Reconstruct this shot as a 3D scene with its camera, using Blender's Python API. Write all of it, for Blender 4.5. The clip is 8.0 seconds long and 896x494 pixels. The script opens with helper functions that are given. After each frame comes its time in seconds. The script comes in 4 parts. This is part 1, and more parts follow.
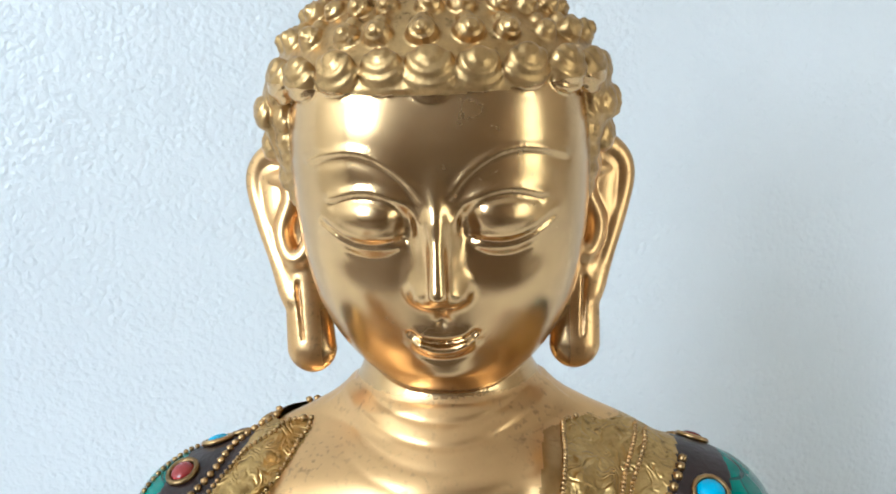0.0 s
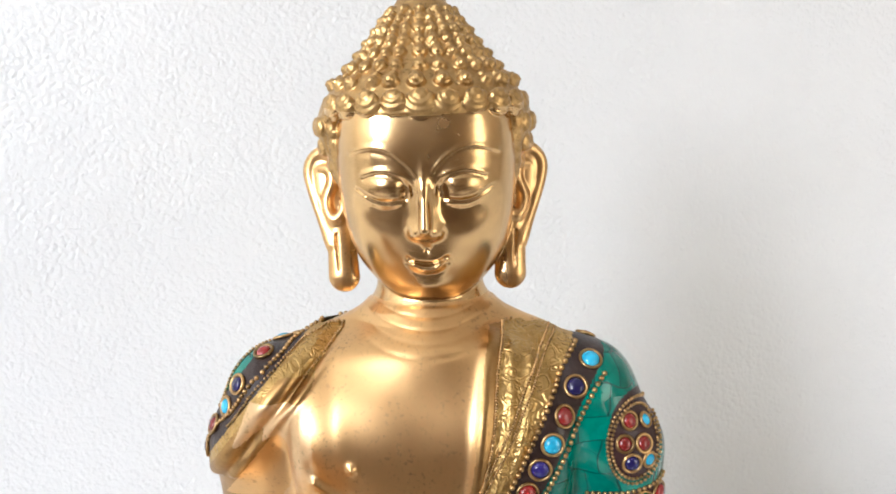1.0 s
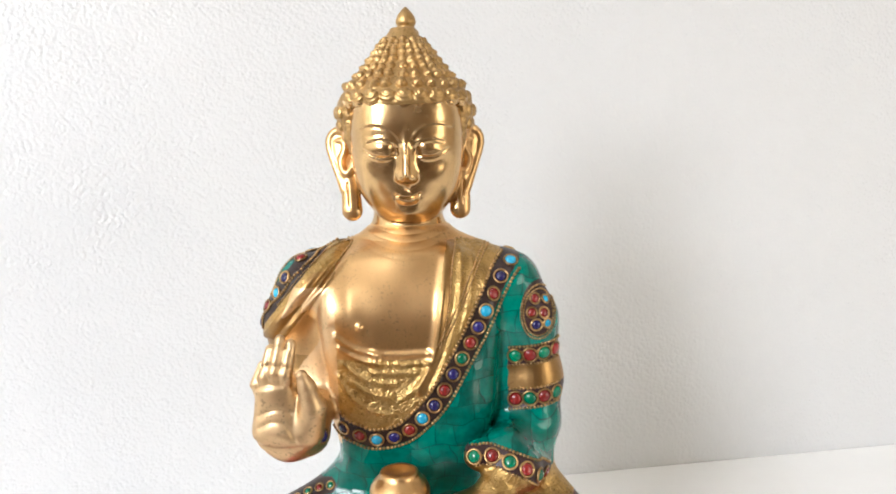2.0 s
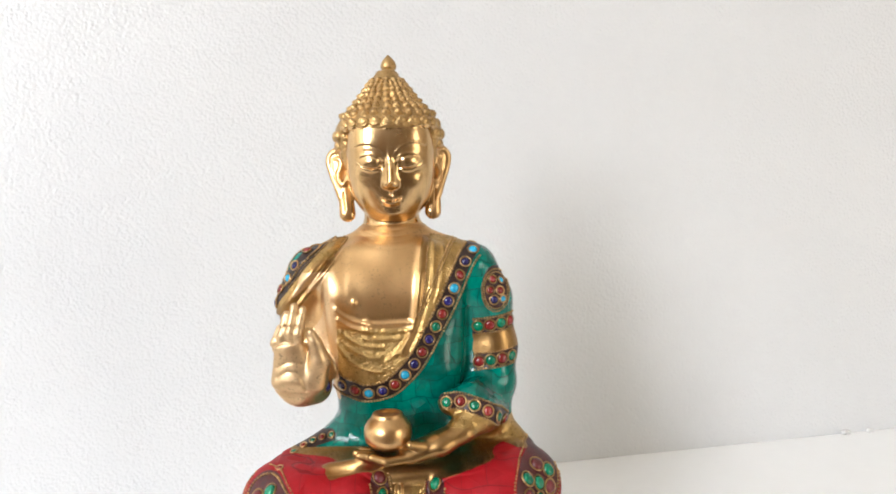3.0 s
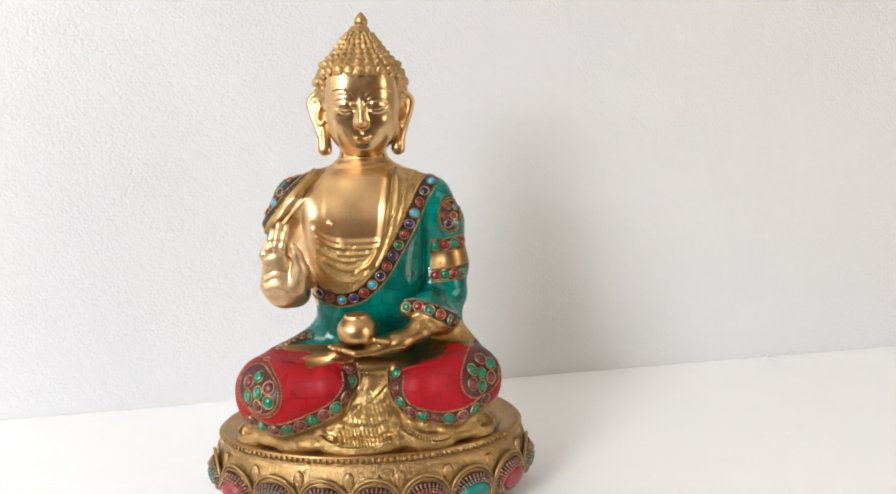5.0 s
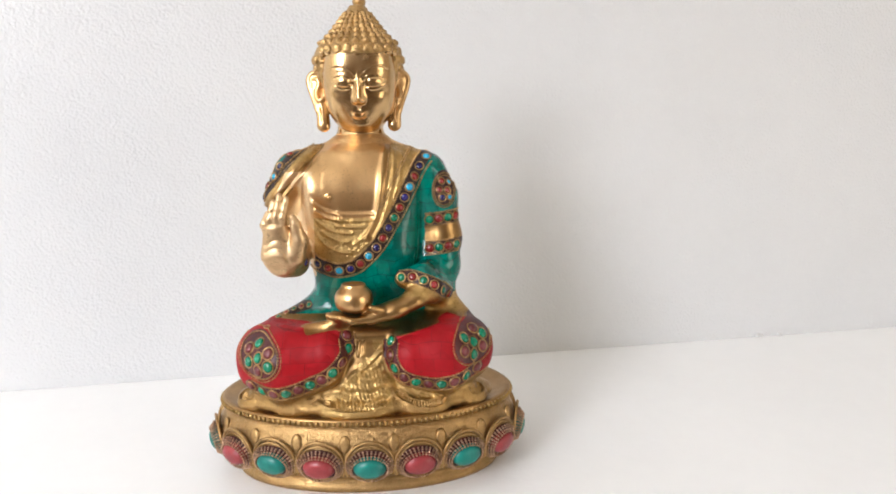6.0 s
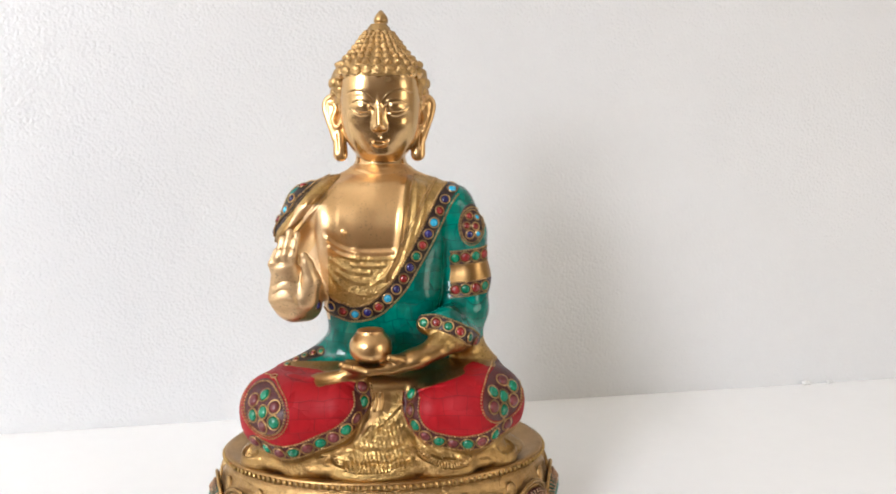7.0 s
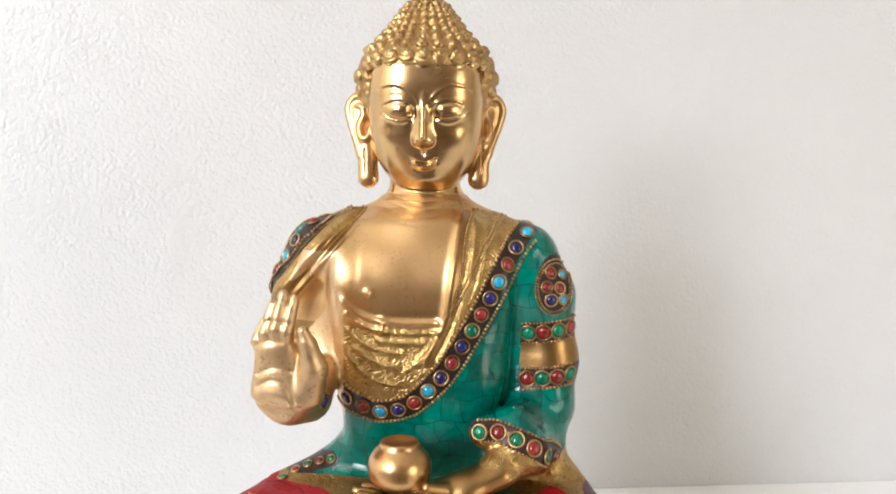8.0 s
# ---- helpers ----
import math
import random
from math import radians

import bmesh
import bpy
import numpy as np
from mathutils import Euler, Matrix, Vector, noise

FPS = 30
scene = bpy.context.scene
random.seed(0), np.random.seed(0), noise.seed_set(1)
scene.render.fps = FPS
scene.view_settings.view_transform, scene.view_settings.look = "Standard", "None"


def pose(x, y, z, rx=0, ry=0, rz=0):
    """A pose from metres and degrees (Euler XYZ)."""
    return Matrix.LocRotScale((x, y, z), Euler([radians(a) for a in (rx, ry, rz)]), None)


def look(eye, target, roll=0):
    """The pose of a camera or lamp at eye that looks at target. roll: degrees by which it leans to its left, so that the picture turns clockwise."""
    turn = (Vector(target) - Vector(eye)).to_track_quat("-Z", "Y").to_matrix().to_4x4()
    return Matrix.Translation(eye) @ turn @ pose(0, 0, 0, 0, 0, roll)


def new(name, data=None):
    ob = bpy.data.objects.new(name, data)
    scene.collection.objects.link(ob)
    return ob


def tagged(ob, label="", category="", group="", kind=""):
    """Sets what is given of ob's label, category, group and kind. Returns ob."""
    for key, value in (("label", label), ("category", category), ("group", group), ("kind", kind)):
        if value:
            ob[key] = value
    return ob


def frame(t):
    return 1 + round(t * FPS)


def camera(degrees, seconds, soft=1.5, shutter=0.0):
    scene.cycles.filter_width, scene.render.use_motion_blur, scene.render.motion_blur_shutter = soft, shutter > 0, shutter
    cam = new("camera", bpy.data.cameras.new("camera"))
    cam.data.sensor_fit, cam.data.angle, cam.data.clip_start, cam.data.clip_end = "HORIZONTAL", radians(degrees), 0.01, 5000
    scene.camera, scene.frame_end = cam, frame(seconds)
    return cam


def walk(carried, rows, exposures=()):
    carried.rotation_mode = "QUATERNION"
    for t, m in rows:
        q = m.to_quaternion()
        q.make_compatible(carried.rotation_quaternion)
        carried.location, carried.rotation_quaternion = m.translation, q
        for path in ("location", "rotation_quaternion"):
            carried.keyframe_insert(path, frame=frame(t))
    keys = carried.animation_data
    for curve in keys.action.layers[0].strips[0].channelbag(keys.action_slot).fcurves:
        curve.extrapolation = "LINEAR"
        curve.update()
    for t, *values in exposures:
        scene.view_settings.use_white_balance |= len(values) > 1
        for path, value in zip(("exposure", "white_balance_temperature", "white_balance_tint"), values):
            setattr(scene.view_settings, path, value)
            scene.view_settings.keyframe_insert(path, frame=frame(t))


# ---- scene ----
cam = camera(60.0, 8.0, soft=1.8)
PATH = [
    (0, (0.0076, -0.128, 0.277), (-0.0914, 1.823, -0.153), -2.1),
    (0.5, (0.0077, -0.158, 0.278), (-0.1093, 1.803, -0.099), -1.8),
    (1, (0.0119, -0.210, 0.276), (-0.0481, 1.758, -0.074), -1.7),
    (1.5, (0.0154, -0.273, 0.272), (-0.0056, 1.702, -0.046), -1.7),
    (2, (0.0110, -0.331, 0.266), (0.0460, 1.645, -0.043), -1.3),
    (3.5, (0.0097, -0.447, 0.240), (0.1115, 1.546, 0.114), -2.1),
    (4, (0.0060, -0.461, 0.239), (0.1060, 1.530, 0.070), -1.7),
    (4.5, (0.0155, -0.480, 0.244), (0.1350, 1.501, -0.006), -1.4),
    (6, (0.0237, -0.518, 0.232), (0.1497, 1.452, -0.086), -0.7),
    (6.5, (0.0190, -0.512, 0.231), (0.1480, 1.459, -0.080), -0.6),
    (7, (0.0213, -0.469, 0.232), (0.1015, 1.512, -0.012), -0.3),
    (7.5, (0.0193, -0.391, 0.232), (0.0476, 1.595, -0.002), 0.5),
    (8, (0.0212, -0.325, 0.238), (-0.0454, 1.662, 0.019), 0.9),
]
LOOKS = [(0, 0.105, 5110, 0), (0.3, 0.18, 5320, 2), (0.6, 0.265, 5650, 6), (1, 0.295, 5820, 9), (1.5, 0.32, 5950, 9), (2, 0.285, 5950, 9), (3.5, 0.215, 5980, 9), (4, 0.175, 6000, 10), (4.5, 0.125, 6000, 10), (6, 0.13, 5980, 11), (6.5, 0.13, 5980, 11), (7.2, 0.135, 6000, 11), (7.6, 0.125, 6000, 11), (8, 0.185, 6040, 10)]
walk(cam, [(t, look(eye, target, roll)) for t, eye, target, roll in PATH], LOOKS)

# ---- light ----
world = bpy.data.worlds.new("daylight")
scene.world = world
world.use_nodes = True
wn = world.node_tree.nodes
sky = wn.new("ShaderNodeTexSky")
sky.sky_type, sky.sun_disc, sky.sun_elevation, sky.sun_rotation = "NISHITA", False, radians(38), radians(250)
wn["Background"].inputs[1].default_value = 0.12
world.node_tree.links.new(sky.outputs[0], wn["Background"].inputs[0])

WIN_Y, WIN_X0, WIN_X1, WIN_Z0, WIN_Z1 = -2.6, -2.5, -1.25, 0.45, 2.0


def area_lamp(name, m, wide, high, watts, colour):
    data = bpy.data.lights.new(name, "AREA")
    data.shape, data.size, data.size_y, data.energy, data.color = "RECTANGLE", wide, high, watts, colour
    lamp = new(name, data)
    lamp.matrix_world = m
    return lamp


WIN_MID = ((WIN_X0 + WIN_X1) / 2, (WIN_Z0 + WIN_Z1) / 2)
area_lamp("window_daylight", look((WIN_MID[0], WIN_Y - 0.05, WIN_MID[1]), (WIN_MID[0], 0, WIN_MID[1])), WIN_X1 - WIN_X0, WIN_Z1 - WIN_Z0, 123, (1.0, 0.98, 0.96))
# warm fill from the right: an added doorway, out of view, with its lamp
DOOR_X, DOOR_Y0, DOOR_Y1, DOOR_Z1 = 2.3, -2.5, -1.2, 1.3
area_lamp("doorway_fill", look((DOOR_X + 0.05, (DOOR_Y0 + DOOR_Y1) / 2, 0.3), (0, (DOOR_Y0 + DOOR_Y1) / 2, 0.3)), DOOR_Y1 - DOOR_Y0, DOOR_Z1 + 0.7, 31, (1.0, 0.87, 0.66))


# ---- materials ----
def material(name, colour, rough=0.5, metal=0.0, vary=0.0, scale=60.0, bump=0.0, bump_scale=400.0, second=None, rough_vary=0.0, coat=0.0, detail=4.0, per_island=0.0, grain_detail=3.0):
    """A surface with two scales of colour change, a grain and a fine relief, in metres of the object."""
    m = bpy.data.materials.new(name)
    m.use_nodes = True
    t = m.node_tree
    n, l = t.nodes, t.links
    b = n["Principled BSDF"]
    b.inputs["Roughness"].default_value, b.inputs["Metallic"].default_value = rough, metal
    b.inputs["Coat Weight"].default_value, b.inputs["Coat Roughness"].default_value = coat, 0.12
    where = n.new("ShaderNodeTexCoord")
    noise_a, noise_b = n.new("ShaderNodeTexNoise"), n.new("ShaderNodeTexNoise")
    for node, s in ((noise_a, scale), (noise_b, scale * 7.3)):
        node.inputs["Scale"].default_value, node.inputs["Detail"].default_value = s, detail
        l.new(where.outputs["Object"], node.inputs["Vector"])
    both = n.new("ShaderNodeMath")
    both.operation, both.inputs[1].default_value = "MULTIPLY_ADD", 0.6
    l.new(noise_b.outputs[0], both.inputs[0])
    l.new(noise_a.outputs[0], both.inputs[2])
    ramp = n.new("ShaderNodeMapRange")
    ramp.inputs[1].default_value, ramp.inputs[2].default_value = 0.5, 1.1
    l.new(both.outputs[0], ramp.inputs[0])
    mix = n.new("ShaderNodeMix")
    mix.data_type = "RGBA"
    other = second or tuple(c * (1 - vary) for c in colour)
    mix.inputs["A"].default_value, mix.inputs["B"].default_value = (*colour, 1), (*other, 1)
    l.new(ramp.outputs[0], mix.inputs["Factor"])
    colour_out = mix.outputs["Result"]
    if per_island:
        geo, hsv = n.new("ShaderNodeNewGeometry"), n.new("ShaderNodeHueSaturation")
        span = n.new("ShaderNodeMapRange")
        span.inputs[3].default_value, span.inputs[4].default_value = 1 - per_island, 1 + per_island
        l.new(geo.outputs["Random Per Island"], span.inputs[0])
        l.new(span.outputs[0], hsv.inputs["Value"])
        l.new(colour_out, hsv.inputs["Color"])
        colour_out = hsv.outputs[0]
    l.new(colour_out, b.inputs["Base Color"])
    if rough_vary:
        rr = n.new("ShaderNodeMapRange")
        rr.inputs[1].default_value, rr.inputs[2].default_value = 0.5, 1.1
        rr.inputs[3].default_value, rr.inputs[4].default_value = max(0.02, rough - rough_vary), rough + rough_vary
        l.new(both.outputs[0], rr.inputs[0])
        l.new(rr.outputs[0], b.inputs["Roughness"])
    if bump:
        grain, relief = n.new("ShaderNodeTexNoise"), n.new("ShaderNodeBump")
        grain.inputs["Scale"].default_value, grain.inputs["Detail"].default_value = bump_scale, grain_detail
        relief.inputs["Strength"].default_value, relief.inputs["Distance"].default_value = 1.0, bump
        l.new(where.outputs["Object"], grain.inputs["Vector"])
        l.new(grain.outputs[0], relief.inputs["Height"])
        l.new(relief.outputs[0], b.inputs["Normal"])
    return m


def scrollwork(m, scale, lines, deep):
    """Chased scrolls: winding ridges laid over the grain."""
    n, l = m.node_tree.nodes, m.node_tree.links
    b = n["Principled BSDF"]
    where = next(k for k in n if k.type == "TEX_COORD")
    field, wave, relief = n.new("ShaderNodeTexNoise"), n.new("ShaderNodeMath"), n.new("ShaderNodeBump")
    times = n.new("ShaderNodeMath")
    field.inputs["Scale"].default_value, field.inputs["Detail"].default_value, field.inputs["Distortion"].default_value = scale, 0.6, 1.2
    times.operation, times.inputs[1].default_value, wave.operation = "MULTIPLY", lines, "SINE"
    l.new(where.outputs["Object"], field.inputs["Vector"])
    l.new(field.outputs[0], times.inputs[0])
    l.new(times.outputs[0], wave.inputs[0])
    l.new(wave.outputs[0], relief.inputs["Height"])
    relief.inputs["Strength"].default_value, relief.inputs["Distance"].default_value = 0.9, deep
    l.new(b.inputs["Normal"].links[0].from_socket, relief.inputs["Normal"])
    l.new(relief.outputs[0], b.inputs["Normal"])


def pits(m, scale, deep):
    """Small casting pits, in patches."""
    n, l = m.node_tree.nodes, m.node_tree.links
    b = n["Principled BSDF"]
    where = next(k for k in n if k.type == "TEX_COORD")
    dots, patch, near, some, both, relief = (n.new("ShaderNodeTexVoronoi"), n.new("ShaderNodeTexNoise"), n.new("ShaderNodeMapRange"), n.new("ShaderNodeMapRange"),
                                             n.new("ShaderNodeMath"), n.new("ShaderNodeBump"))
    dots.inputs["Scale"].default_value, patch.inputs["Scale"].default_value = scale, 60
    for k in (dots, patch):
        l.new(where.outputs["Object"], k.inputs["Vector"])
    near.inputs[1].default_value, near.inputs[2].default_value, near.inputs[3].default_value, near.inputs[4].default_value = 0.05, 0.22, -1, 0
    some.inputs[1].default_value, some.inputs[2].default_value = 0.56, 0.70
    l.new(dots.outputs["Distance"], near.inputs[0])
    l.new(patch.outputs[0], some.inputs[0])
    both.operation = "MULTIPLY"
    l.new(near.outputs[0], both.inputs[0])
    l.new(some.outputs[0], both.inputs[1])
    l.new(both.outputs[0], relief.inputs["Height"])
    relief.inputs["Strength"].default_value, relief.inputs["Distance"].default_value = 1.0, deep
    l.new(b.inputs["Normal"].links[0].from_socket, relief.inputs["Normal"])
    l.new(relief.outputs[0], b.inputs["Normal"])


def pebbles(m, scale, deep):
    """Small rounded bumps set close together, of uneven height."""
    n, l = m.node_tree.nodes, m.node_tree.links
    b = n["Principled BSDF"]
    where = next(k for k in n if k.type == "TEX_COORD")
    wob, off, cell, patch, high, relief = (n.new("ShaderNodeTexNoise"), n.new("ShaderNodeVectorMath"), n.new("ShaderNodeTexVoronoi"), n.new("ShaderNodeTexNoise"),
                                           n.new("ShaderNodeMath"), n.new("ShaderNodeBump"))
    wob.inputs["Scale"].default_value, patch.inputs["Scale"].default_value = scale * 0.8, scale * 0.12
    off.operation, off.inputs[1].default_value = "MULTIPLY_ADD", (0.003, 0.003, 0.003)
    cell.feature = "SMOOTH_F1"
    cell.inputs["Scale"].default_value, cell.inputs["Smoothness"].default_value = scale, 0.6
    for node in (wob, patch):
        l.new(where.outputs["Object"], node.inputs["Vector"])
    l.new(wob.outputs["Color"], off.inputs[0])
    l.new(where.outputs["Object"], off.inputs[2])
    l.new(off.outputs[0], cell.inputs["Vector"])
    high.operation = "MULTIPLY"
    l.new(cell.outputs["Distance"], high.inputs[0])
    l.new(patch.outputs[0], high.inputs[1])
    l.new(high.outputs[0], relief.inputs["Height"])
    relief.invert = True
    relief.inputs["Strength"].default_value, relief.inputs["Distance"].default_value = 1.0, deep
    l.new(b.inputs["Normal"].links[0].from_socket, relief.inputs["Normal"])
    l.new(relief.outputs[0], b.inputs["Normal"])


def tarnish(m, scale, amount, dark=(0.10, 0.055, 0.025)):
    """Brown specks and rubbed patches left in the metal, dull where they lie."""
    n, l = m.node_tree.nodes, m.node_tree.links
    b = n["Principled BSDF"]
    where = next(k for k in n if k.type == "TEX_COORD")
    fleck, patch, cut, some, both, mix, dull = (n.new("ShaderNodeTexNoise"), n.new("ShaderNodeTexNoise"), n.new("ShaderNodeMapRange"), n.new("ShaderNodeMapRange"),
                                               n.new("ShaderNodeMath"), n.new("ShaderNodeMix"), n.new("ShaderNodeMath"))
    for node, size, fine in ((fleck, scale, 3.0), (patch, scale * 0.12, 2.0)):
        node.inputs["Scale"].default_value, node.inputs["Detail"].default_value = size, fine
        l.new(where.outputs["Object"], node.inputs["Vector"])
    cut.inputs[1].default_value, cut.inputs[2].default_value = 0.56, 0.70
    some.inputs[1].default_value, some.inputs[2].default_value, some.inputs[3].default_value, some.inputs[4].default_value = 0.42, 0.64, 0.15, 1.0
    l.new(fleck.outputs[0], cut.inputs[0])
    l.new(patch.outputs[0], some.inputs[0])
    both.operation, dull.operation, dull.inputs[1].default_value = "MULTIPLY", "MULTIPLY_ADD", 0.25
    l.new(cut.outputs[0], both.inputs[0])
    l.new(some.outputs[0], both.inputs[1])
    weak = n.new("ShaderNodeMath")
    weak.operation, weak.inputs[1].default_value = "MULTIPLY", amount
    l.new(both.outputs[0], weak.inputs[0])
    mix.data_type = "RGBA"
    l.new(weak.outputs[0], mix.inputs["Factor"])
    l.new(b.inputs["Base Color"].links[0].from_socket, mix.inputs["A"])
    mix.inputs["B"].default_value = (*dark, 1)
    l.new(mix.outputs["Result"], b.inputs["Base Color"])
    l.new(weak.outputs[0], dull.inputs[0])
    l.new(b.inputs["Roughness"].links[0].from_socket, dull.inputs[2])
    l.new(dull.outputs[0], b.inputs["Roughness"])


def mosaic(name, colour, second, joint, wide, high, rough=0.2, coat=0.25, seam=0.00028, stray=0.016, spread=0.28):
    """Polished stone chips laid in courses, with thin joints, each leaning its own way."""
    m = material(name, colour, rough=rough, vary=0.3, scale=45, second=second, coat=coat, rough_vary=0.06)
    n, l = m.node_tree.nodes, m.node_tree.links
    b = n["Principled BSDF"]
    b.inputs["Specular IOR Level"].default_value = 0.36
    where = next(k for k in n if k.type == "TEX_COORD")
    apart, flat, wobble, shift = n.new("ShaderNodeSeparateXYZ"), n.new("ShaderNodeCombineXYZ"), n.new("ShaderNodeTexNoise"), n.new("ShaderNodeVectorMath")
    wobble.inputs["Scale"].default_value, wobble.inputs["Detail"].default_value = 50, 1
    shift.operation, shift.inputs[1].default_value = "MULTIPLY_ADD", (stray, stray, stray)
    l.new(where.outputs["Object"], wobble.inputs["Vector"])
    l.new(wobble.outputs["Color"], shift.inputs[0])
    l.new(where.outputs["Object"], shift.inputs[2])
    l.new(shift.outputs[0], apart.inputs[0])
    l.new(apart.outputs[0], flat.inputs[0])
    l.new(apart.outputs[2], flat.inputs[1])
    brick, grey, cut, hsv, span, mix, relief = (n.new("ShaderNodeTexBrick"), n.new("ShaderNodeRGBToBW"), n.new("ShaderNodeMapRange"), n.new("ShaderNodeHueSaturation"),
                                                n.new("ShaderNodeMapRange"), n.new("ShaderNodeMix"), n.new("ShaderNodeBump"))
    l.new(flat.outputs[0], brick.inputs["Vector"])
    brick.offset, brick.squash = 0.37, 1.0
    for key, value in (("Color1", (0, 0, 0, 1)), ("Color2", (1, 1, 1, 1)), ("Mortar", (0.5, 0.5, 0.5, 1)), ("Scale", 1.0), ("Mortar Size", seam), ("Mortar Smooth", 0.3),
                       ("Bias", 0.0), ("Brick Width", wide), ("Row Height", high)):
        brick.inputs[key].default_value = value
    l.new(brick.outputs["Color"], grey.inputs[0])
    span.inputs[3].default_value, span.inputs[4].default_value = 1 - spread, 1 + 0.85 * spread
    l.new(grey.outputs[0], span.inputs[0])
    l.new(span.outputs[0], hsv.inputs["Value"])
    l.new(b.inputs["Base Color"].links[0].from_socket, hsv.inputs["Color"])
    mix.data_type = "RGBA"
    l.new(hsv.outputs[0], mix.inputs["A"])
    mix.inputs["B"].default_value = (*joint, 1)
    l.new(brick.outputs["Fac"], mix.inputs["Factor"])
    l.new(mix.outputs["Result"], b.inputs["Base Color"])
    cut.inputs[3].default_value, cut.inputs[4].default_value = 1, 0
    l.new(brick.outputs["Fac"], cut.inputs[0])
    relief.inputs["Strength"].default_value, relief.inputs["Distance"].default_value = 0.6, 0.0002
    l.new(cut.outputs[0], relief.inputs["Height"])
    cell, lean, away, dot, half, tilt = (n.new("ShaderNodeTexVoronoi"), n.new("ShaderNodeVectorMath"), n.new("ShaderNodeVectorMath"), n.new("ShaderNodeVectorMath"),
                                         n.new("ShaderNodeMath"), n.new("ShaderNodeBump"))
    cell.inputs["Scale"].default_value = 1 / wide
    l.new(where.outputs["Object"], cell.inputs["Vector"])
    lean.operation, lean.inputs[1].default_value = "SUBTRACT", (0.5, 0.5, 0.5)
    away.operation, dot.operation, half.operation, half.inputs[1].default_value = "SUBTRACT", "DOT_PRODUCT", "MULTIPLY", 0.22
    l.new(cell.outputs["Color"], lean.inputs[0])
    l.new(where.outputs["Object"], away.inputs[0])
    l.new(cell.outputs["Position"], away.inputs[1])
    l.new(lean.outputs[0], dot.inputs[0])
    l.new(away.outputs[0], dot.inputs[1])
    l.new(dot.outputs["Value"], half.inputs[0])
    l.new(half.outputs[0], tilt.inputs["Height"])
    tilt.inputs["Strength"].default_value, tilt.inputs["Distance"].default_value = 1.0, 1.0
    l.new(relief.outputs[0], tilt.inputs["Normal"])
    l.new(tilt.outputs[0], b.inputs["Normal"])
    return m


BRASS = material("polished_brass", (0.70, 0.47, 0.225), rough=0.24, metal=1, vary=0.2, scale=45, bump=0.000005, bump_scale=1200, rough_vary=0.05, detail=3.0)
pits(BRASS, 620, 0.00002)
CHASED = material("chased_brass", (0.57, 0.375, 0.138), rough=0.36, metal=1, vary=0.35, scale=160, bump=0.00012, bump_scale=600, rough_vary=0.1)
scrollwork(CHASED, 290, 22, 0.00009)
HAIR = material("cast_brass", (0.58, 0.375, 0.155), rough=0.41, metal=1, vary=0.35, scale=140, bump=0.0001, bump_scale=900, rough_vary=0.1)
WORN = material("worn_brass", (0.74, 0.52, 0.29), rough=0.42, metal=1, vary=0.2, scale=60, bump=0.00002, bump_scale=900, rough_vary=0.08)
pits(WORN, 500, 0.00016)
BURNISHED = material("burnished_brass", (0.69, 0.435, 0.195), rough=0.32, metal=1, vary=0.12, scale=40, bump=0.000008, bump_scale=1300, rough_vary=0.04, detail=2.0)
AGED = material("aged_chased_brass", (0.44, 0.27, 0.097), rough=0.36, metal=1, vary=0.4, scale=120, bump=0.00012, bump_scale=600, rough_vary=0.08)
scrollwork(AGED, 380, 22, 0.00009)
LOTUS = material("lotus_brass", (0.49, 0.307, 0.125), rough=0.40, metal=1, vary=0.35, scale=110, bump=0.00008, bump_scale=700, rough_vary=0.08)
scrollwork(LOTUS, 380, 20, 0.00009)
SATIN = material("satin_brass", (0.43, 0.257, 0.10), rough=0.35, metal=1, vary=0.3, scale=90, bump=0.00005, bump_scale=700, rough_vary=0.06)
COLLAR = material("beaded_brass", (0.62, 0.40, 0.26), rough=0.4, metal=1, vary=0.4, scale=220, per_island=0.3)
WIRE = material("brass_wire", (0.52, 0.335, 0.145), rough=0.36, metal=1, vary=0.4, scale=220, per_island=0.3)
for metal, flecks, much in ((BRASS, 900, 0.1), (BURNISHED, 900, 0.4), (SATIN, 700, 0.35), (WORN, 700, 0.6), (CHASED, 800, 0.7), (AGED, 700, 0.75), (LOTUS, 700, 0.55), (HAIR, 800, 0.65)):
    tarnish(metal, flecks, much)
TURQUOISE = mosaic("turquoise_chips", (0.0, 0.22, 0.163), (0.0, 0.07, 0.054), (0.001, 0.06, 0.048), 0.0095, 0.0085, 0.13, 0.15, 0.0002)
CORAL = mosaic("coral_chips", (0.36, 0.006, 0.011), (0.26, 0.005, 0.009), (0.19, 0.005, 0.008), 0.013, 0.0085, 0.5, 0.0, 0.0002, 0.007, 0.1)
CORAL.node_tree.nodes["Principled BSDF"].inputs["Specular IOR Level"].default_value = 0.2
LAC = material("dark_lac", (0.030, 0.014, 0.011), rough=0.34, vary=0.5, scale=200, bump=0.00015, bump_scale=900)
WINE = material("wine_red_lac", (0.04, 0.012, 0.012), rough=0.42, vary=0.6, scale=260, bump=0.0002, bump_scale=900, second=(0.03, 0.012, 0.012))
MAROON = material("maroon_lac", (0.11, 0.011, 0.013), rough=0.45, vary=0.6, scale=260, bump=0.0002, bump_scale=900, second=(0.03, 0.01, 0.01))
GARNET = material("dull_red_stone", (0.16, 0.022, 0.024), rough=0.34, vary=0.4, scale=250, coat=0.15, per_island=0.2)
LAPIS = material("lapis_stone", (0.02, 0.015, 0.12), rough=0.2, vary=0.5, scale=300, coat=0.3, per_island=0.4)
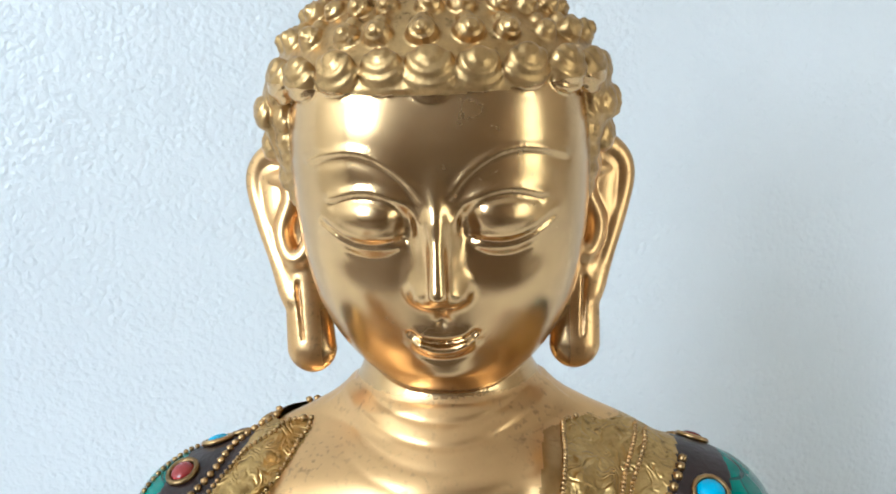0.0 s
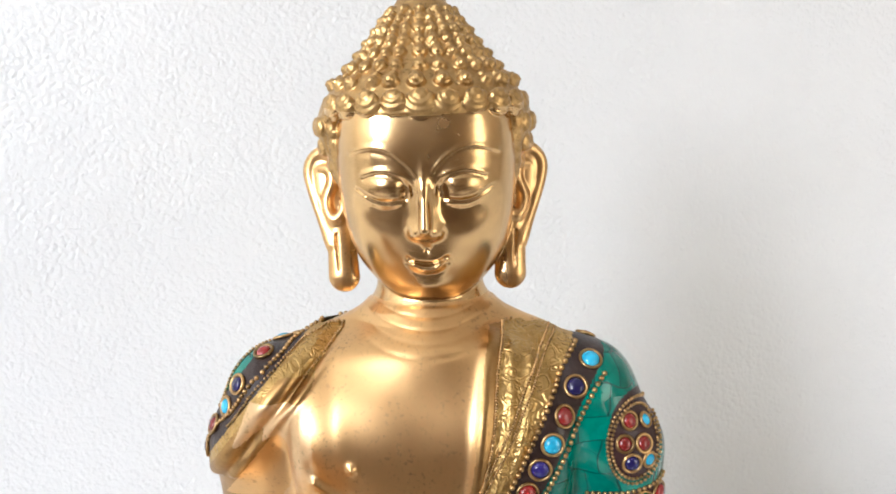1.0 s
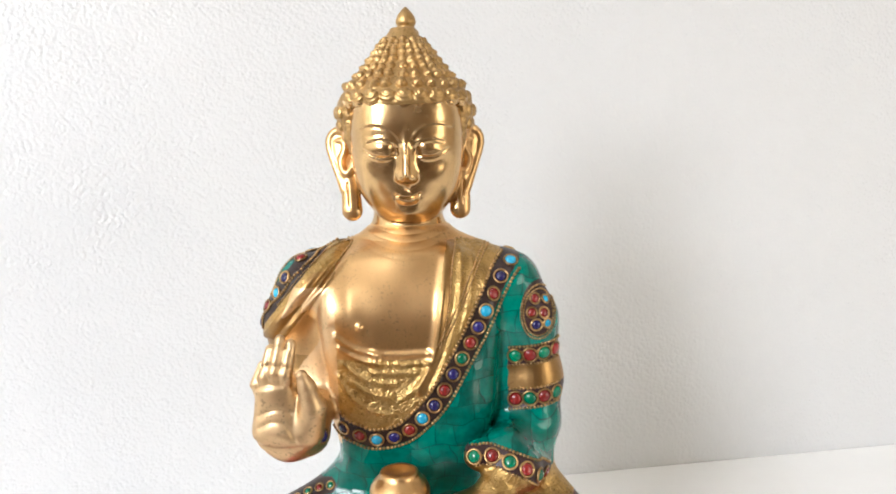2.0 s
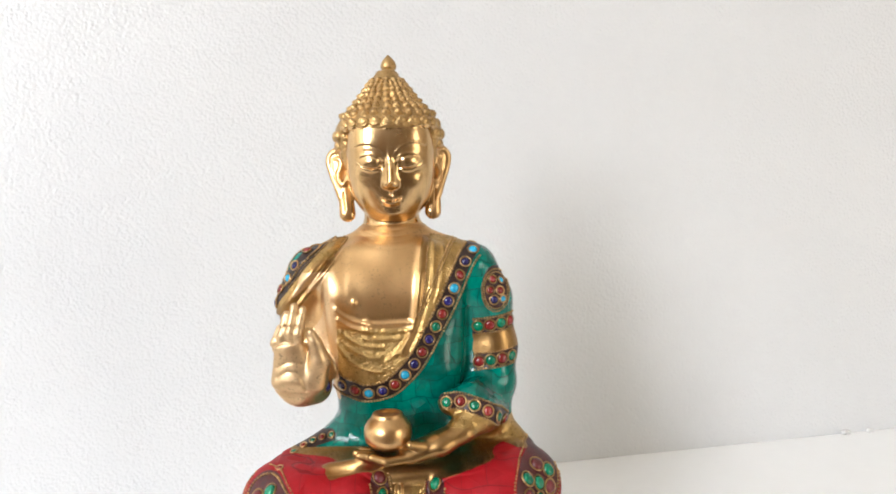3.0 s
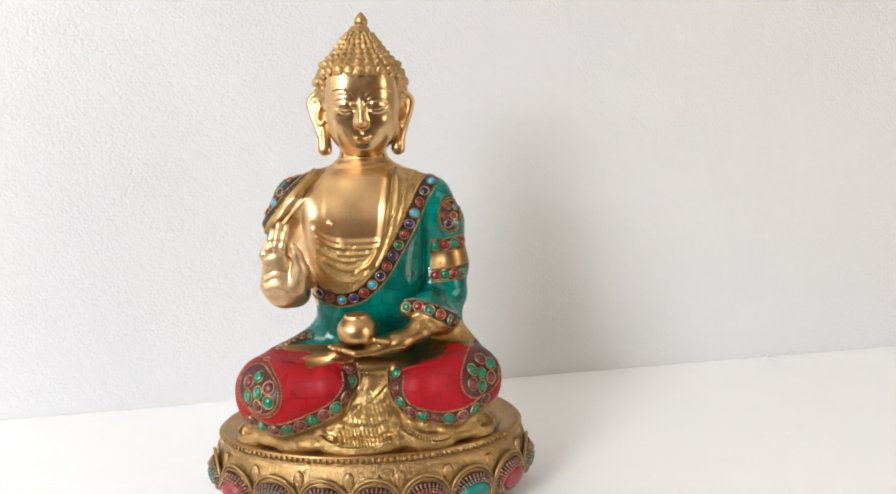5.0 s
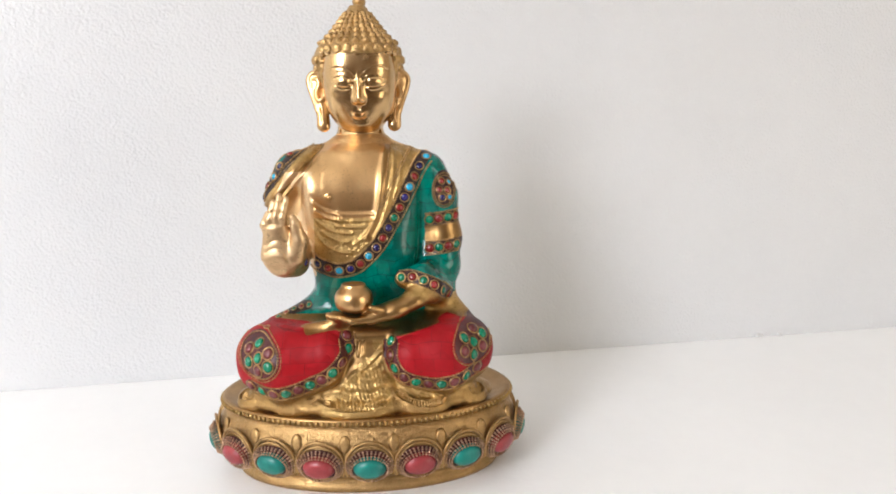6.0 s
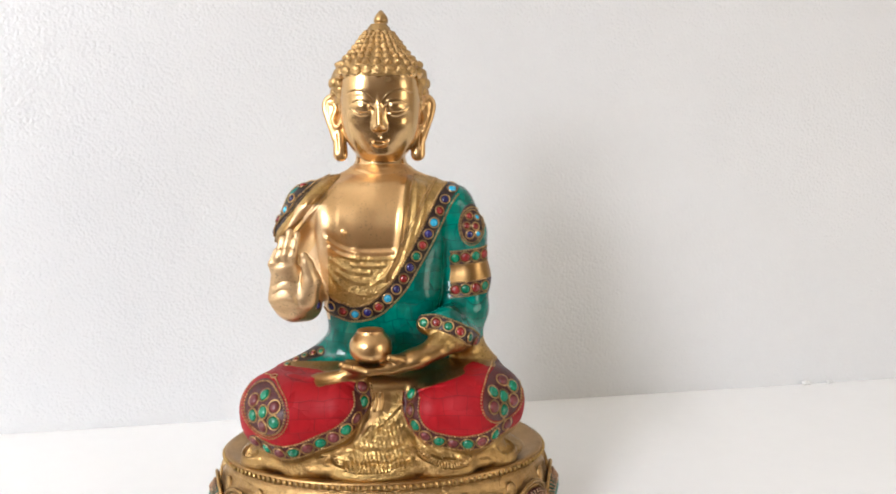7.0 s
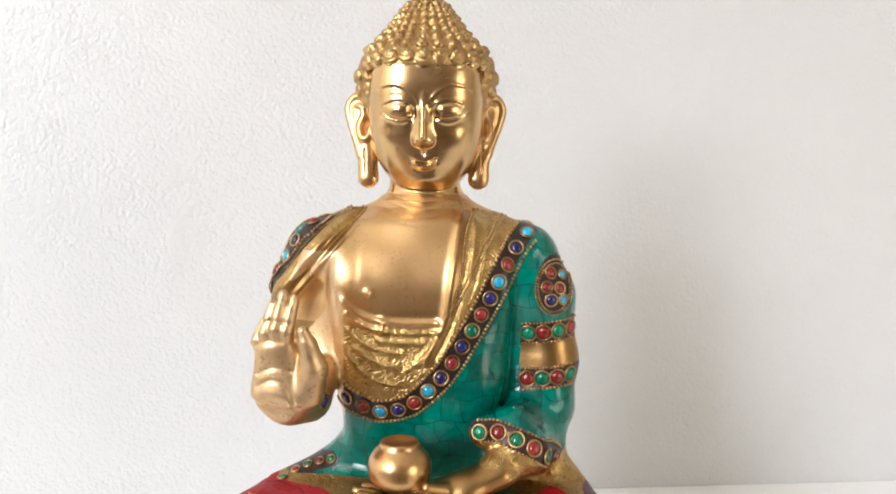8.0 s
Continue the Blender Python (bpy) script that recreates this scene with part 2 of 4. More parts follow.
BLUE = material("blue_turquoise_stone", (0.03, 0.38, 0.62), rough=0.25, vary=0.25, scale=300, coat=0.3, per_island=0.2)
RED = material("red_coral_stone", (0.26, 0.018, 0.016), rough=0.25, vary=0.35, scale=250, coat=0.3, per_island=0.25)
GREEN = material("green_stone", (0.0, 0.20, 0.095), rough=0.25, vary=0.4, scale=250, coat=0.3, per_island=0.25)
TEAL = material("teal_turquoise_stone", (0.0, 0.20, 0.16), rough=0.4, vary=0.4, scale=160, coat=0.1, second=(0.0, 0.12, 0.10))
PINKRED = material("pink_coral_stone", (0.31, 0.03, 0.035), rough=0.4, vary=0.35, scale=140, coat=0.1)
SHEET = material("white_sheet", (0.95, 0.945, 0.93), rough=0.48, vary=0.03, scale=9, bump=0.0004, bump_scale=60)
PLASTER = material("white_textured_wall", (0.65, 0.65, 0.646), rough=0.42, vary=0.04, scale=12, bump=0.00035, bump_scale=420, grain_detail=2.0)
pebbles(PLASTER, 340, 0.00085)
# unseen room: tones picked for the bounce and the reflections in the brass
CREAM = material("cream_bounce_wall", (0.68, 0.58, 0.45), rough=0.7, vary=0.08, scale=3)
PALE = material("pale_bounce_wall", (0.72, 0.68, 0.6), rough=0.7, vary=0.08, scale=3)
ROOM = material("brown_room_wall", (0.235, 0.165, 0.11), rough=0.7, vary=0.15, scale=3)
FLOORING = material("brown_floor", (0.14, 0.095, 0.065), rough=0.5, vary=0.3, scale=6)
CEILING = material("cream_ceiling", (0.88, 0.86, 0.82), rough=0.7, vary=0.08, scale=3)
PAINT = material("white_window_paint", (0.75, 0.75, 0.73), rough=0.4, vary=0.05, scale=8)
CRUMB = material("pale_crumb", (0.88, 0.87, 0.85), rough=0.8, vary=0.3, scale=200)


# ---- mesh helpers ----
def mesh_object(name, bm, mat, parent=None, label="", smooth=True):
    me = bpy.data.meshes.new(name)
    bm.to_mesh(me)
    bm.free()
    for p in me.polygons:
        p.use_smooth = smooth
    me.materials.append(mat)
    ob = new(name, me)
    if parent:
        ob.parent = parent
    if label:
        ob["label"] = label
    return ob


def box(bm, lo, hi, bevel=0.0):
    made = bmesh.ops.create_cube(bm, size=1.0)["verts"]
    for v in made:
        v.co = Vector([(a + b) / 2 + c * (b - a) for a, b, c in zip(lo, hi, v.co)])
    if bevel:
        bmesh.ops.bevel(bm, geom=list({e for v in made for e in v.link_edges}), offset=bevel, segments=2, affect="EDGES")


def slab(name, lo, hi, mat, parent=None, label="", bevel=0.0):
    bm = bmesh.new()
    box(bm, lo, hi, bevel)
    return mesh_object(name, bm, mat, parent, label, smooth=False)


# ---- the setting ----
TURN_WALL = math.atan(0.135)


WALL_Y = 0.213


def wall_y(x):
    return WALL_Y + 0.135 * x


# shell of the room, out of view but for wall_north; it bounces the light
slab("floor", (-3.0, -2.7, -0.85), (2.4, 1.0, -0.75), FLOORING)
slab("ceiling", (-3.0, -2.7, 2.05), (2.4, 1.0, 2.15), CEILING)
slab("wall_west", (-3.0, -2.7, -0.75), (-2.9, 0.6, 2.05), PALE)
bm = bmesh.new()
box(bm, (2.3, -2.7, -0.75), (2.4, DOOR_Y0, 2.05))
box(bm, (2.3, DOOR_Y1, -0.75), (2.4, 1.0, 2.05))
box(bm, (2.3, DOOR_Y0, DOOR_Z1), (2.4, DOOR_Y1, 2.05))
mesh_object("wall_east", bm, CREAM, smooth=False)
bm = bmesh.new()
box(bm, (-2.9, -2.7, -0.75), (WIN_X0, -2.6, 2.05))
box(bm, (WIN_X1, -2.7, -0.75), (2.3, -2.6, 2.05))
box(bm, (WIN_X0, -2.7, -0.75), (WIN_X1, -2.6, WIN_Z0))
box(bm, (WIN_X0, -2.7, WIN_Z1), (WIN_X1, -2.6, 2.05))
mesh_object("wall_south", bm, ROOM, smooth=False)
bm = bmesh.new()
box(bm, (-2.915, 0.0, -0.75), (2.31, 0.1, 2.05))
wall = mesh_object("wall_north", bm, PLASTER, smooth=False)
wall.matrix_world = pose(0, WALL_Y, 0, 0, 0, math.degrees(TURN_WALL))
for ob in ("floor", "ceiling", "wall_south", "wall_east", "wall_west", "wall_north"):
    tagged(bpy.data.objects[ob], kind="structure")
window = tagged(new("window_1"), "white painted window frame letting in daylight", "window", kind="structure")
for x0, x1, z0, z1 in ((WIN_X0, WIN_X0 + 0.04, WIN_Z0, WIN_Z1), (WIN_X1 - 0.04, WIN_X1, WIN_Z0, WIN_Z1),
                       (WIN_X0 + 0.04, WIN_X1 - 0.04, WIN_Z0, WIN_Z0 + 0.04), (WIN_X0 + 0.04, WIN_X1 - 0.04, WIN_Z1 - 0.04, WIN_Z1)):
    slab("window_frame", (x0, -2.645, z0), (x1, -2.598, z1), PAINT, window)

# frame of the added doorway, built round the fill lamp
doorway = tagged(new("added_door_1"), "white painted frame of an added doorway, out of view", "doorway", kind="structure")
for y0, y1, z0, z1 in ((DOOR_Y0, DOOR_Y0 + 0.05, -0.75, DOOR_Z1), (DOOR_Y1 - 0.05, DOOR_Y1, -0.75, DOOR_Z1), (DOOR_Y0 + 0.05, DOOR_Y1 - 0.05, DOOR_Z1 - 0.05, DOOR_Z1)):
    slab("added_door_frame", (2.298, y0, z0), (2.345, y1, z1), PAINT, doorway)

# white table top that runs to the wall
table = tagged(new("table"), "white sheet-covered table standing against the textured wall", "table")
bm = bmesh.new()
lo_x, hi_x, front = -0.95, 1.1, -0.19
ring = [(lo_x, front), (hi_x, front), (hi_x, wall_y(hi_x) - 0.0006), (lo_x, wall_y(lo_x) - 0.0006)]
top = [bm.verts.new((x, y, 0.0)) for x, y in ring]
low = [bm.verts.new((x, y, -0.03)) for x, y in ring]
bm.faces.new(top)
bm.faces.new(low[::-1])
for i in range(4):
    bm.faces.new((top[i], low[i], low[(i + 1) % 4], top[(i + 1) % 4]))
bmesh.ops.recalc_face_normals(bm, faces=bm.faces)
mesh_object("tabletop", bm, SHEET, table, smooth=False)
for x, y in ((-0.88, -0.15), (1.03, -0.15), (-0.88, 0.04), (1.03, 0.22)):
    slab("leg", (x - 0.025, y - 0.025, -0.75), (x + 0.025, y + 0.025, -0.03), PAINT, table)

# ---- sculpting: a distance field in millimetres, drawn off as one skin ----
def smin(a, b, k):
    h = np.clip(0.5 + 0.5 * (b - a) / k, 0, 1)
    return b + (a - b) * h - k * h * (1 - h)


def relax(v, f, rounds=2):
    """Evens out the skin: each point moves towards the middle of its neighbours."""
    for _ in range(rounds):
        total, count = np.zeros_like(v), np.zeros(len(v))
        for a, b in ((0, 1), (1, 2), (2, 3), (3, 0)):
            for i, j in ((a, b), (b, a)):
                for axis in range(3):
                    total[:, axis] += np.bincount(f[:, i], v[f[:, j], axis], len(v))
                count += np.bincount(f[:, i], minlength=len(v))
        v = 0.5 * v + 0.5 * total / np.maximum(count, 1)[:, None]
    return v


class Clay:
    def __init__(self, lo, hi, step):
        self.lo, self.step = np.array(lo, float), step
        self.axes = [np.arange(a, b + step, step, dtype=np.float32) for a, b in zip(lo, hi)]
        self.d = np.full([len(a) for a in self.axes], 9.0, np.float32)

    def part(self, lo, hi):
        s = []
        for a, l, h in zip(self.axes, lo, hi):
            i, j = np.searchsorted(a, (l, h))
            s.append(slice(int(i), max(int(j), int(i) + 1)))
        s = tuple(s)
        x, y, z = (a[k] for a, k in zip(self.axes, s))
        return s, x[:, None, None], y[None, :, None], z[None, None, :]

    def add(self, shape, lo, hi, k=0.0):
        s, x, y, z = self.part(lo, hi)
        e, d = shape(x, y, z), self.d[s]
        self.d[s] = smin(d, e, k) if k else np.minimum(d, e)

    def cut(self, shape, lo, hi, k=0.0):
        s, x, y, z = self.part(lo, hi)
        e, d = -shape(x, y, z), self.d[s]
        self.d[s] = -smin(-d, -e, k) if k else np.maximum(d, e)

    def swell(self, height, lo, hi):
        s, x, y, z = self.part(lo, hi)
        self.d[s] = self.d[s] - height(x, y, z)

    def skin(self):
        d, n = self.d, np.array(self.d.shape)
        inside = d < 0
        c = [slice(0, -1), slice(1, None)]
        count = np.zeros(n - 1, np.int8)
        for i in range(8):
            count += inside[c[i & 1], c[i >> 1 & 1], c[i >> 2]]
        cells = np.argwhere((count > 0) & (count < 8))
        index = np.full(n - 1, -1, np.int32)
        index[tuple(cells.T)] = np.arange(len(cells))
        total, hits = np.zeros((len(cells), 3)), np.zeros(len(cells))
        for axis in range(3):
            u, w = [k for k in range(3) if k != axis]
            for a in (0, 1):
                for b in (0, 1):
                    p = cells.copy()
                    p[:, u] += a
                    p[:, w] += b
                    q = p.copy()
                    q[:, axis] += 1
                    dp, dq = d[tuple(p.T)], d[tuple(q.T)]
                    on = (dp < 0) != (dq < 0)
                    t = np.where(on, dp / np.where(on, dp - dq, 1), 0)
                    at = p.astype(float)
                    at[:, axis] += t
                    total += at * on[:, None]
                    hits += on
        verts = self.lo + self.step * total / hits[:, None]
        faces = []
        for axis in range(3):
            u, w = (axis + 1) % 3, (axis + 2) % 3
            a, b = [slice(1, -1)] * 3, [slice(1, -1)] * 3
            a[axis], b[axis] = slice(0, -1), slice(1, None)
            flips = np.argwhere(inside[tuple(a)] != inside[tuple(b)])
            flips[:, u] += 1
            flips[:, w] += 1
            quad = []
            for du, dw in ((0, 0), (-1, 0), (-1, -1), (0, -1)):
                k = flips.copy()
                k[:, u] += du
                k[:, w] += dw
                quad.append(index[tuple(k.T)])
            quad = np.stack(quad, 1)
            turn = inside[tuple(flips.T)]
            quad[~turn] = quad[~turn][:, ::-1]
            faces.append(quad[(quad >= 0).all(1)])
        return verts, np.concatenate(faces)


def spline(xs, ys):
    """A smooth curve through the points, as a function."""
    xs, ys = np.array(xs, float), np.array(ys, float)
    n, h = len(xs), np.diff(xs)
    a, r = np.eye(n), np.zeros(n)
    for i in range(1, n - 1):
        a[i, i - 1:i + 2] = h[i - 1], 2 * (h[i - 1] + h[i]), h[i]
        r[i] = 6 * ((ys[i + 1] - ys[i]) / h[i] - (ys[i] - ys[i - 1]) / h[i - 1])
    m = np.linalg.solve(a, r)

    def at(x):
        x = np.clip(x, xs[0], xs[-1])
        i = np.clip(np.searchsorted(xs, x) - 1, 0, n - 2)
        l, g = xs[i + 1] - x, x - xs[i]
        return ((m[i] * l ** 3 + m[i + 1] * g ** 3) / (6 * h[i]) + (ys[i] / h[i] - m[i] * h[i] / 6) * l
                + (ys[i + 1] / h[i] - m[i + 1] * h[i] / 6) * g)
    return at


def ball(c, r):
    r = (r, r, r) if np.isscalar(r) else r
    small = min(r)

    def f(x, y, z):
        return (np.sqrt(((x - c[0]) / r[0]) ** 2 + ((y - c[1]) / r[1]) ** 2 + ((z - c[2]) / r[2]) ** 2) - 1) * small
    return f, [c[i] - r[i] - 4 for i in range(3)], [c[i] + r[i] + 4 for i in range(3)]


def limb(a, b, ra, rb, flat=(1, 1, 1)):
    """A round-ended limb that tapers from a to b."""
    a, b, flat = np.array(a, float), np.array(b, float), np.array(flat, float)
    ab = (b - a) / flat
    length = float(ab @ ab) or 1e-9

    def f(x, y, z):
        px, py, pz = (x - a[0]) / flat[0], (y - a[1]) / flat[1], (z - a[2]) / flat[2]
        t = np.clip((px * ab[0] + py * ab[1] + pz * ab[2]) / length, 0, 1)
        return (np.sqrt((px - t * ab[0]) ** 2 + (py - t * ab[1]) ** 2 + (pz - t * ab[2]) ** 2) - (ra + t * (rb - ra))) * flat.min()
    big = max(ra, rb) * flat + 5
    return f, list(np.minimum(a, b) - big), list(np.maximum(a, b) + big)


def limbs(clay, points, radii, k=1.5, join=0.0, flat=(1, 1, 1), cut=False):
    for (p, q), (ra, rb) in zip(zip(points, points[1:]), zip(radii, radii[1:])):
        (clay.cut if cut else clay.add)(*limb(p, q, ra, rb, flat), k)


def tube(clay, points, radii, k):
    """A smooth winding tube through the points."""
    p, t = np.array(points, float), np.arange(len(points))
    tt = np.linspace(0, len(points) - 1, 5 * (len(points) - 1) + 1)
    path = np.stack([spline(t, p[:, i])(tt) for i in range(3)], 1)
    limbs(clay, [tuple(q) for q in path], spline(t, radii)(tt), k)


def loft(zs, wide, front, back, power, xc=0.0, yc=0.0):
    """Rounded cross-sections stacked up in z: half width, depth to the front and to the back."""
    w, f, b = spline(zs, wide), spline(zs, front), spline(zs, back)

    def shape(x, y, z):
        zz = z.ravel()
        wz, fz, bz = (np.maximum(k(zz), 0.5)[None, None, :].astype(np.float32) for k in (w, f, b))
        dy = y - yc
        depth = np.where(dy < 0, fz, bz)
        r = ((np.abs(x - xc) / wz) ** power + (np.abs(dy) / depth) ** power) ** (1 / power)
        d = (r - 1) * np.minimum(wz, depth)
        return np.maximum(d, np.maximum(zs[0] - z, z - zs[-1])).astype(np.float32)
    return shape


def line_mark(points, width, height):
    """A soft ridge (or, below zero, a groove) along a smooth line in x and z."""
    pts = np.array(points, float)
    t = np.arange(len(pts))
    tt = np.linspace(0, len(pts) - 1, 10 * (len(pts) - 1) + 1)
    px, pz = spline(t, pts[:, 0])(tt), spline(t, pts[:, 1])(tt)

    def f(x, z):
        best = np.full(np.broadcast_shapes(x.shape, z.shape), 1e9, np.float32)
        for ax, az, bx, bz in zip(px, pz, px[1:], pz[1:]):
            dx, dz = bx - ax, bz - az
            u = np.clip(((x - ax) * dx + (z - az) * dz) / (dx * dx + dz * dz + 1e-9), 0, 1)
            best = np.minimum(best, (x - ax - u * dx) ** 2 + (z - az - u * dz) ** 2)
        return height * np.exp(-best / (width * width))
    return f


def ease(t):
    t = np.clip(t, 0, 1)
    return t * t * (3 - 2 * t)


def blob(x, z, cx, cz, rx, rz, h):
    return h * np.exp(-((x - cx) / rx) ** 2 - ((z - cz) / rz) ** 2)


# ---- the head ----
FACE_X = 0.6
NECK_Z = 216.0


def shoulders(clay):
    """Trunk, neck and the upper arms, which head and body share where they meet."""
    clay.add(loft([52, 90, 108, 122, 134, 148, 162, 176, 190, 201, 208, 213, 217], [50, 50, 40, 33.5, 33, 36, 37, 38, 39, 37.5, 32, 25, 12],
                  [30, 30, 24, 23.5, 26, 29, 27.6, 26.6, 26.6, 22.6, 18, 14, 8], [30, 30, 30, 29, 28, 28, 28, 29, 29, 26, 22, 18, 10], 3.5),
             (-60, -42, 50), (60, 46, 222))
    clay.add(loft([182, 194, 206, 213, 218, 222, 228, 240], [24, 24, 20.8, 17.6, 15.6, 14.7, 14.5, 15.4], [8, 15.5, 17.8, 15.8, 14.0, 12.4, 11.6, 12], [14, 18, 19, 17, 15, 14, 14, 14], 2.1),
             (-34, -30, 182), (34, 34, 240), 7)
    for side in (-1, 1):
        clay.add(*limb((side * 9, 3, 216.2), (side * 37, 2, 203.5), 7.4, 7.6), 6)
    limbs(clay, [(-30, 2, 203.5), (-42.5, 0, 197.3), (-50.3, 0, 185), (-52.4, 2, 160)], (10, 13.3, 11.5, 10), 5)
    limbs(clay, [(30, 2, 203.3), (41.5, 0, 196.5), (50, -2, 182), (53, -3, 156), (51.6, -5, 137), (47.5, -10, 122)], (10, 13.6, 12.5, 12.2, 12.2, 11), 5)


head = Clay((-38, -42, 211), (38, 36, 317), 0.3)
shoulders(head)
zs = [222, 224, 227, 231, 236, 243, 252, 262, 270, 273.6]
head.add(loft(zs, [4.5, 9.2, 13.2, 16.6, 19.5, 21.7, 23.0, 23.4, 23.0, 22.4], [8.6, 12.2, 15, 17.3, 19.8, 22.9, 25.7, 27.3, 27.2, 26.4],
              [14, 16, 18, 19, 20, 21, 22, 22, 22, 22], 2.9, FACE_X), (-30, -36, 220), (30, 30, 284))
W_HAIR = [16, 19, 22, 26.2, 28.2, 27.0, 22.8, 17.4, 13.8, 10.2, 7.4, 4.8]
Z_HAIR = [232, 244, 254, 262, 269, 275, 280.5, 286, 291, 296, 300, 304]
hair_wide = spline(Z_HAIR, W_HAIR)
hair_loft = loft(Z_HAIR, W_HAIR, [w * (1.0 if z > 276 else 0.99) for w, z in zip(W_HAIR, Z_HAIR)], [w * 1.02 for w in W_HAIR], 2.0)
SIDE_Y = -12.5


def hair_solid(x, y, z):
    face_side = np.minimum(z - 272.2 - 0.004 * (x - FACE_X) ** 2, 50.0)
    keep = np.maximum(face_side, y - SIDE_Y - 0.3 * np.maximum(268 - z, 0))
    return np.maximum(hair_loft(x, y, z), -keep * 0.9)


head.add(hair_solid, (-36, -36, 230), (36, 36, 305), 0.5)


def face_relief(x, y, z):
    x = x - FACE_X
    s = np.abs(x)
    h = np.zeros(np.broadcast_shapes(x.shape, z.shape), np.float32)
    # brow line and the fold of the lid
    h = h + line_mark([(2.0, 258.6), (4.6, 262.0), (9.2, 264.8), (14, 265.0), (18, 263.8)], 0.5, 0.22)(s, z)
    h = h + line_mark([(2.4, 257.9), (5.2, 261.2), (9.4, 263.7), (14, 263.9), (18, 262.8)], 0.8, -0.1)(s, z)
    h = h + line_mark([(2.4, 255.2), (3.4, 257.1), (5.6, 258.7), (8.6, 259.7), (11.6, 259.6), (14.8, 258.6)], 0.6, 0.2)(s, z)
    h = h + line_mark([(3.2, 253.6), (4.2, 255.8), (6, 257.4), (8.8, 258.4), (11.6, 258.4), (14.2, 257.6)], 0.7, -0.26)(s, z)
    # eyes: full lids, almost shut, looking down
    h = h + blob(s, z, 9.4, 255.2, 5.6, 3.2, 1.1) - blob(s, z, 4.0, 254.2, 1.9, 3.2, 1.35) - blob(s, z, 9, 249.2, 7, 2.4, 0.25)
    h = h + line_mark([(4.4, 253.3), (7, 252.9), (10, 252.8), (13, 253.9), (16.6, 256.2)], 0.5, 0.1)(s, z)
    h = h + line_mark([(4.6, 252.5), (7, 252.0), (10, 251.9), (13, 252.9), (16, 255.0)], 0.4, -0.28)(s, z)
    h = h + line_mark([(5.0, 251.7), (7, 251.1), (10, 250.9), (13, 251.9), (15.8, 254.0)], 0.6, 0.1)(s, z)
    h = h + line_mark([(5.6, 250.5), (7.2, 249.8), (10, 249.6), (12.8, 250.6)], 0.4, -0.12)(s, z)
    # mouth: a short crescent smile over a full lower lip, and the round of the chin
    h = h + blob(s, z, 0, 234.8, 7.0, 5, 1.2)
    h = h + line_mark([(0, 236.2), (1.6, 236.4), (3.5, 237.0)], 0.85, 0.2)(s, z)
    h = h + line_mark([(0, 235.1), (1.7, 235.3), (3.5, 235.9), (4.9, 236.8)], 0.45, -0.85)(s, z)
    h = h + line_mark([(0, 233.7), (1.7, 233.9), (3.3, 234.8)], 1.15, 1.1)(s, z)
    h = h + line_mark([(0, 231.9), (2.4, 232.4), (4.0, 233.6), (5.0, 235.5)], 0.65, -0.35)(s, z)
    h = h + blob(s, z, 0, 228.2, 5.2, 3.0, 1.7)
    h = h + blob(s, z, 11.5, 243, 6, 5.5, 0.5)
    return h * np.clip((-6 - y) / 8, 0, 1)


head.swell(face_relief, (-22, -42, 222), (24, -5, 268))
# nose: a keeled ridge that widens into two small wings
limbs(head, [(FACE_X, -23.6, 261), (FACE_X, -24.0, 254), (FACE_X, -24.4, 245)], (1.2, 1.6, 2.7), 3.4)
limbs(head, [(FACE_X, -25.3, 262), (FACE_X, -26.6, 255), (FACE_X, -28.3, 245.2)], (0.85, 0.95, 1.6), 1.4, flat=(0.85, 1, 1))
for side in (-1, 1):
    head.add(*limb((FACE_X + side * 2.1, -24.4, 243.8), (FACE_X + side * 2.5, -23.4, 245.4), 1.3, 1.0), 2.4)


def philtrum(x, y, z):
    return -0.8 * np.exp(-((x - FACE_X) / np.clip(0.35 + 0.25 * (241.8 - z), 0.3, 1.0)) ** 2 - ((z - 239.2) / 1.3) ** 2) * (y < -15)


head.swell(philtrum, (-4, -38, 237), (6, -15, 242.4))

# curls, row upon row
curls = random.Random(4)


def curl(c, r, out, deep=0.07, gap=0.62, up=0.0, flat=1.0, blend=0.35):
    out = np.array(out, float) / np.linalg.norm(out)

    def f(x, y, z):
        dx, dy, dz = x - c[0], y - c[1], z - c[2]
        along = dx * out[0] + dy * out[1] + dz * out[2]
        q2 = dx * dx + dy * dy + dz * dz
        q = np.sqrt(q2 - along * along + (along / flat) ** 2)
        dz = dz - up * r
        along = dx * out[0] + dy * out[1] + dz * out[2]
        off = np.sqrt(np.maximum(dx * dx + dy * dy + dz * dz - along * along, 0))
        return q - r + deep * r * np.cos(off * 6.2832 / (gap * r)) * (along > 0) * np.clip(off / (0.3 * r), 0, 1)
    head.add(f, [v - r - 2 for v in c], [v + r + 2 for v in c], blend)


COLUMN = radians(14.6)
for i in range(-6, 7):
    a = -math.pi / 2 + i * COLUMN * 0.93
    w = ((abs(math.cos(a)) / 25.2) ** 2.6 + (abs(math.sin(a)) / 26.6) ** 2.6) ** (-1 / 2.6)
    r = 3.3 + curls.uniform(-0.12, 0.15) + (0.45 if i == 0 else 0)
    curl((w * math.cos(a) + FACE_X, w * math.sin(a) + 0.4, 275.0 - 0.9 * abs(i) / 6 - (0.35 if i == 0 else 0) + curls.uniform(-0.2, 0.2)), r,
         (math.cos(a), math.sin(a), -0.05 + curls.uniform(-0.1, 0.1)), 0.06, 0.5, 0.75 + curls.uniform(-0.15, 0.2), 0.54, 0.25)
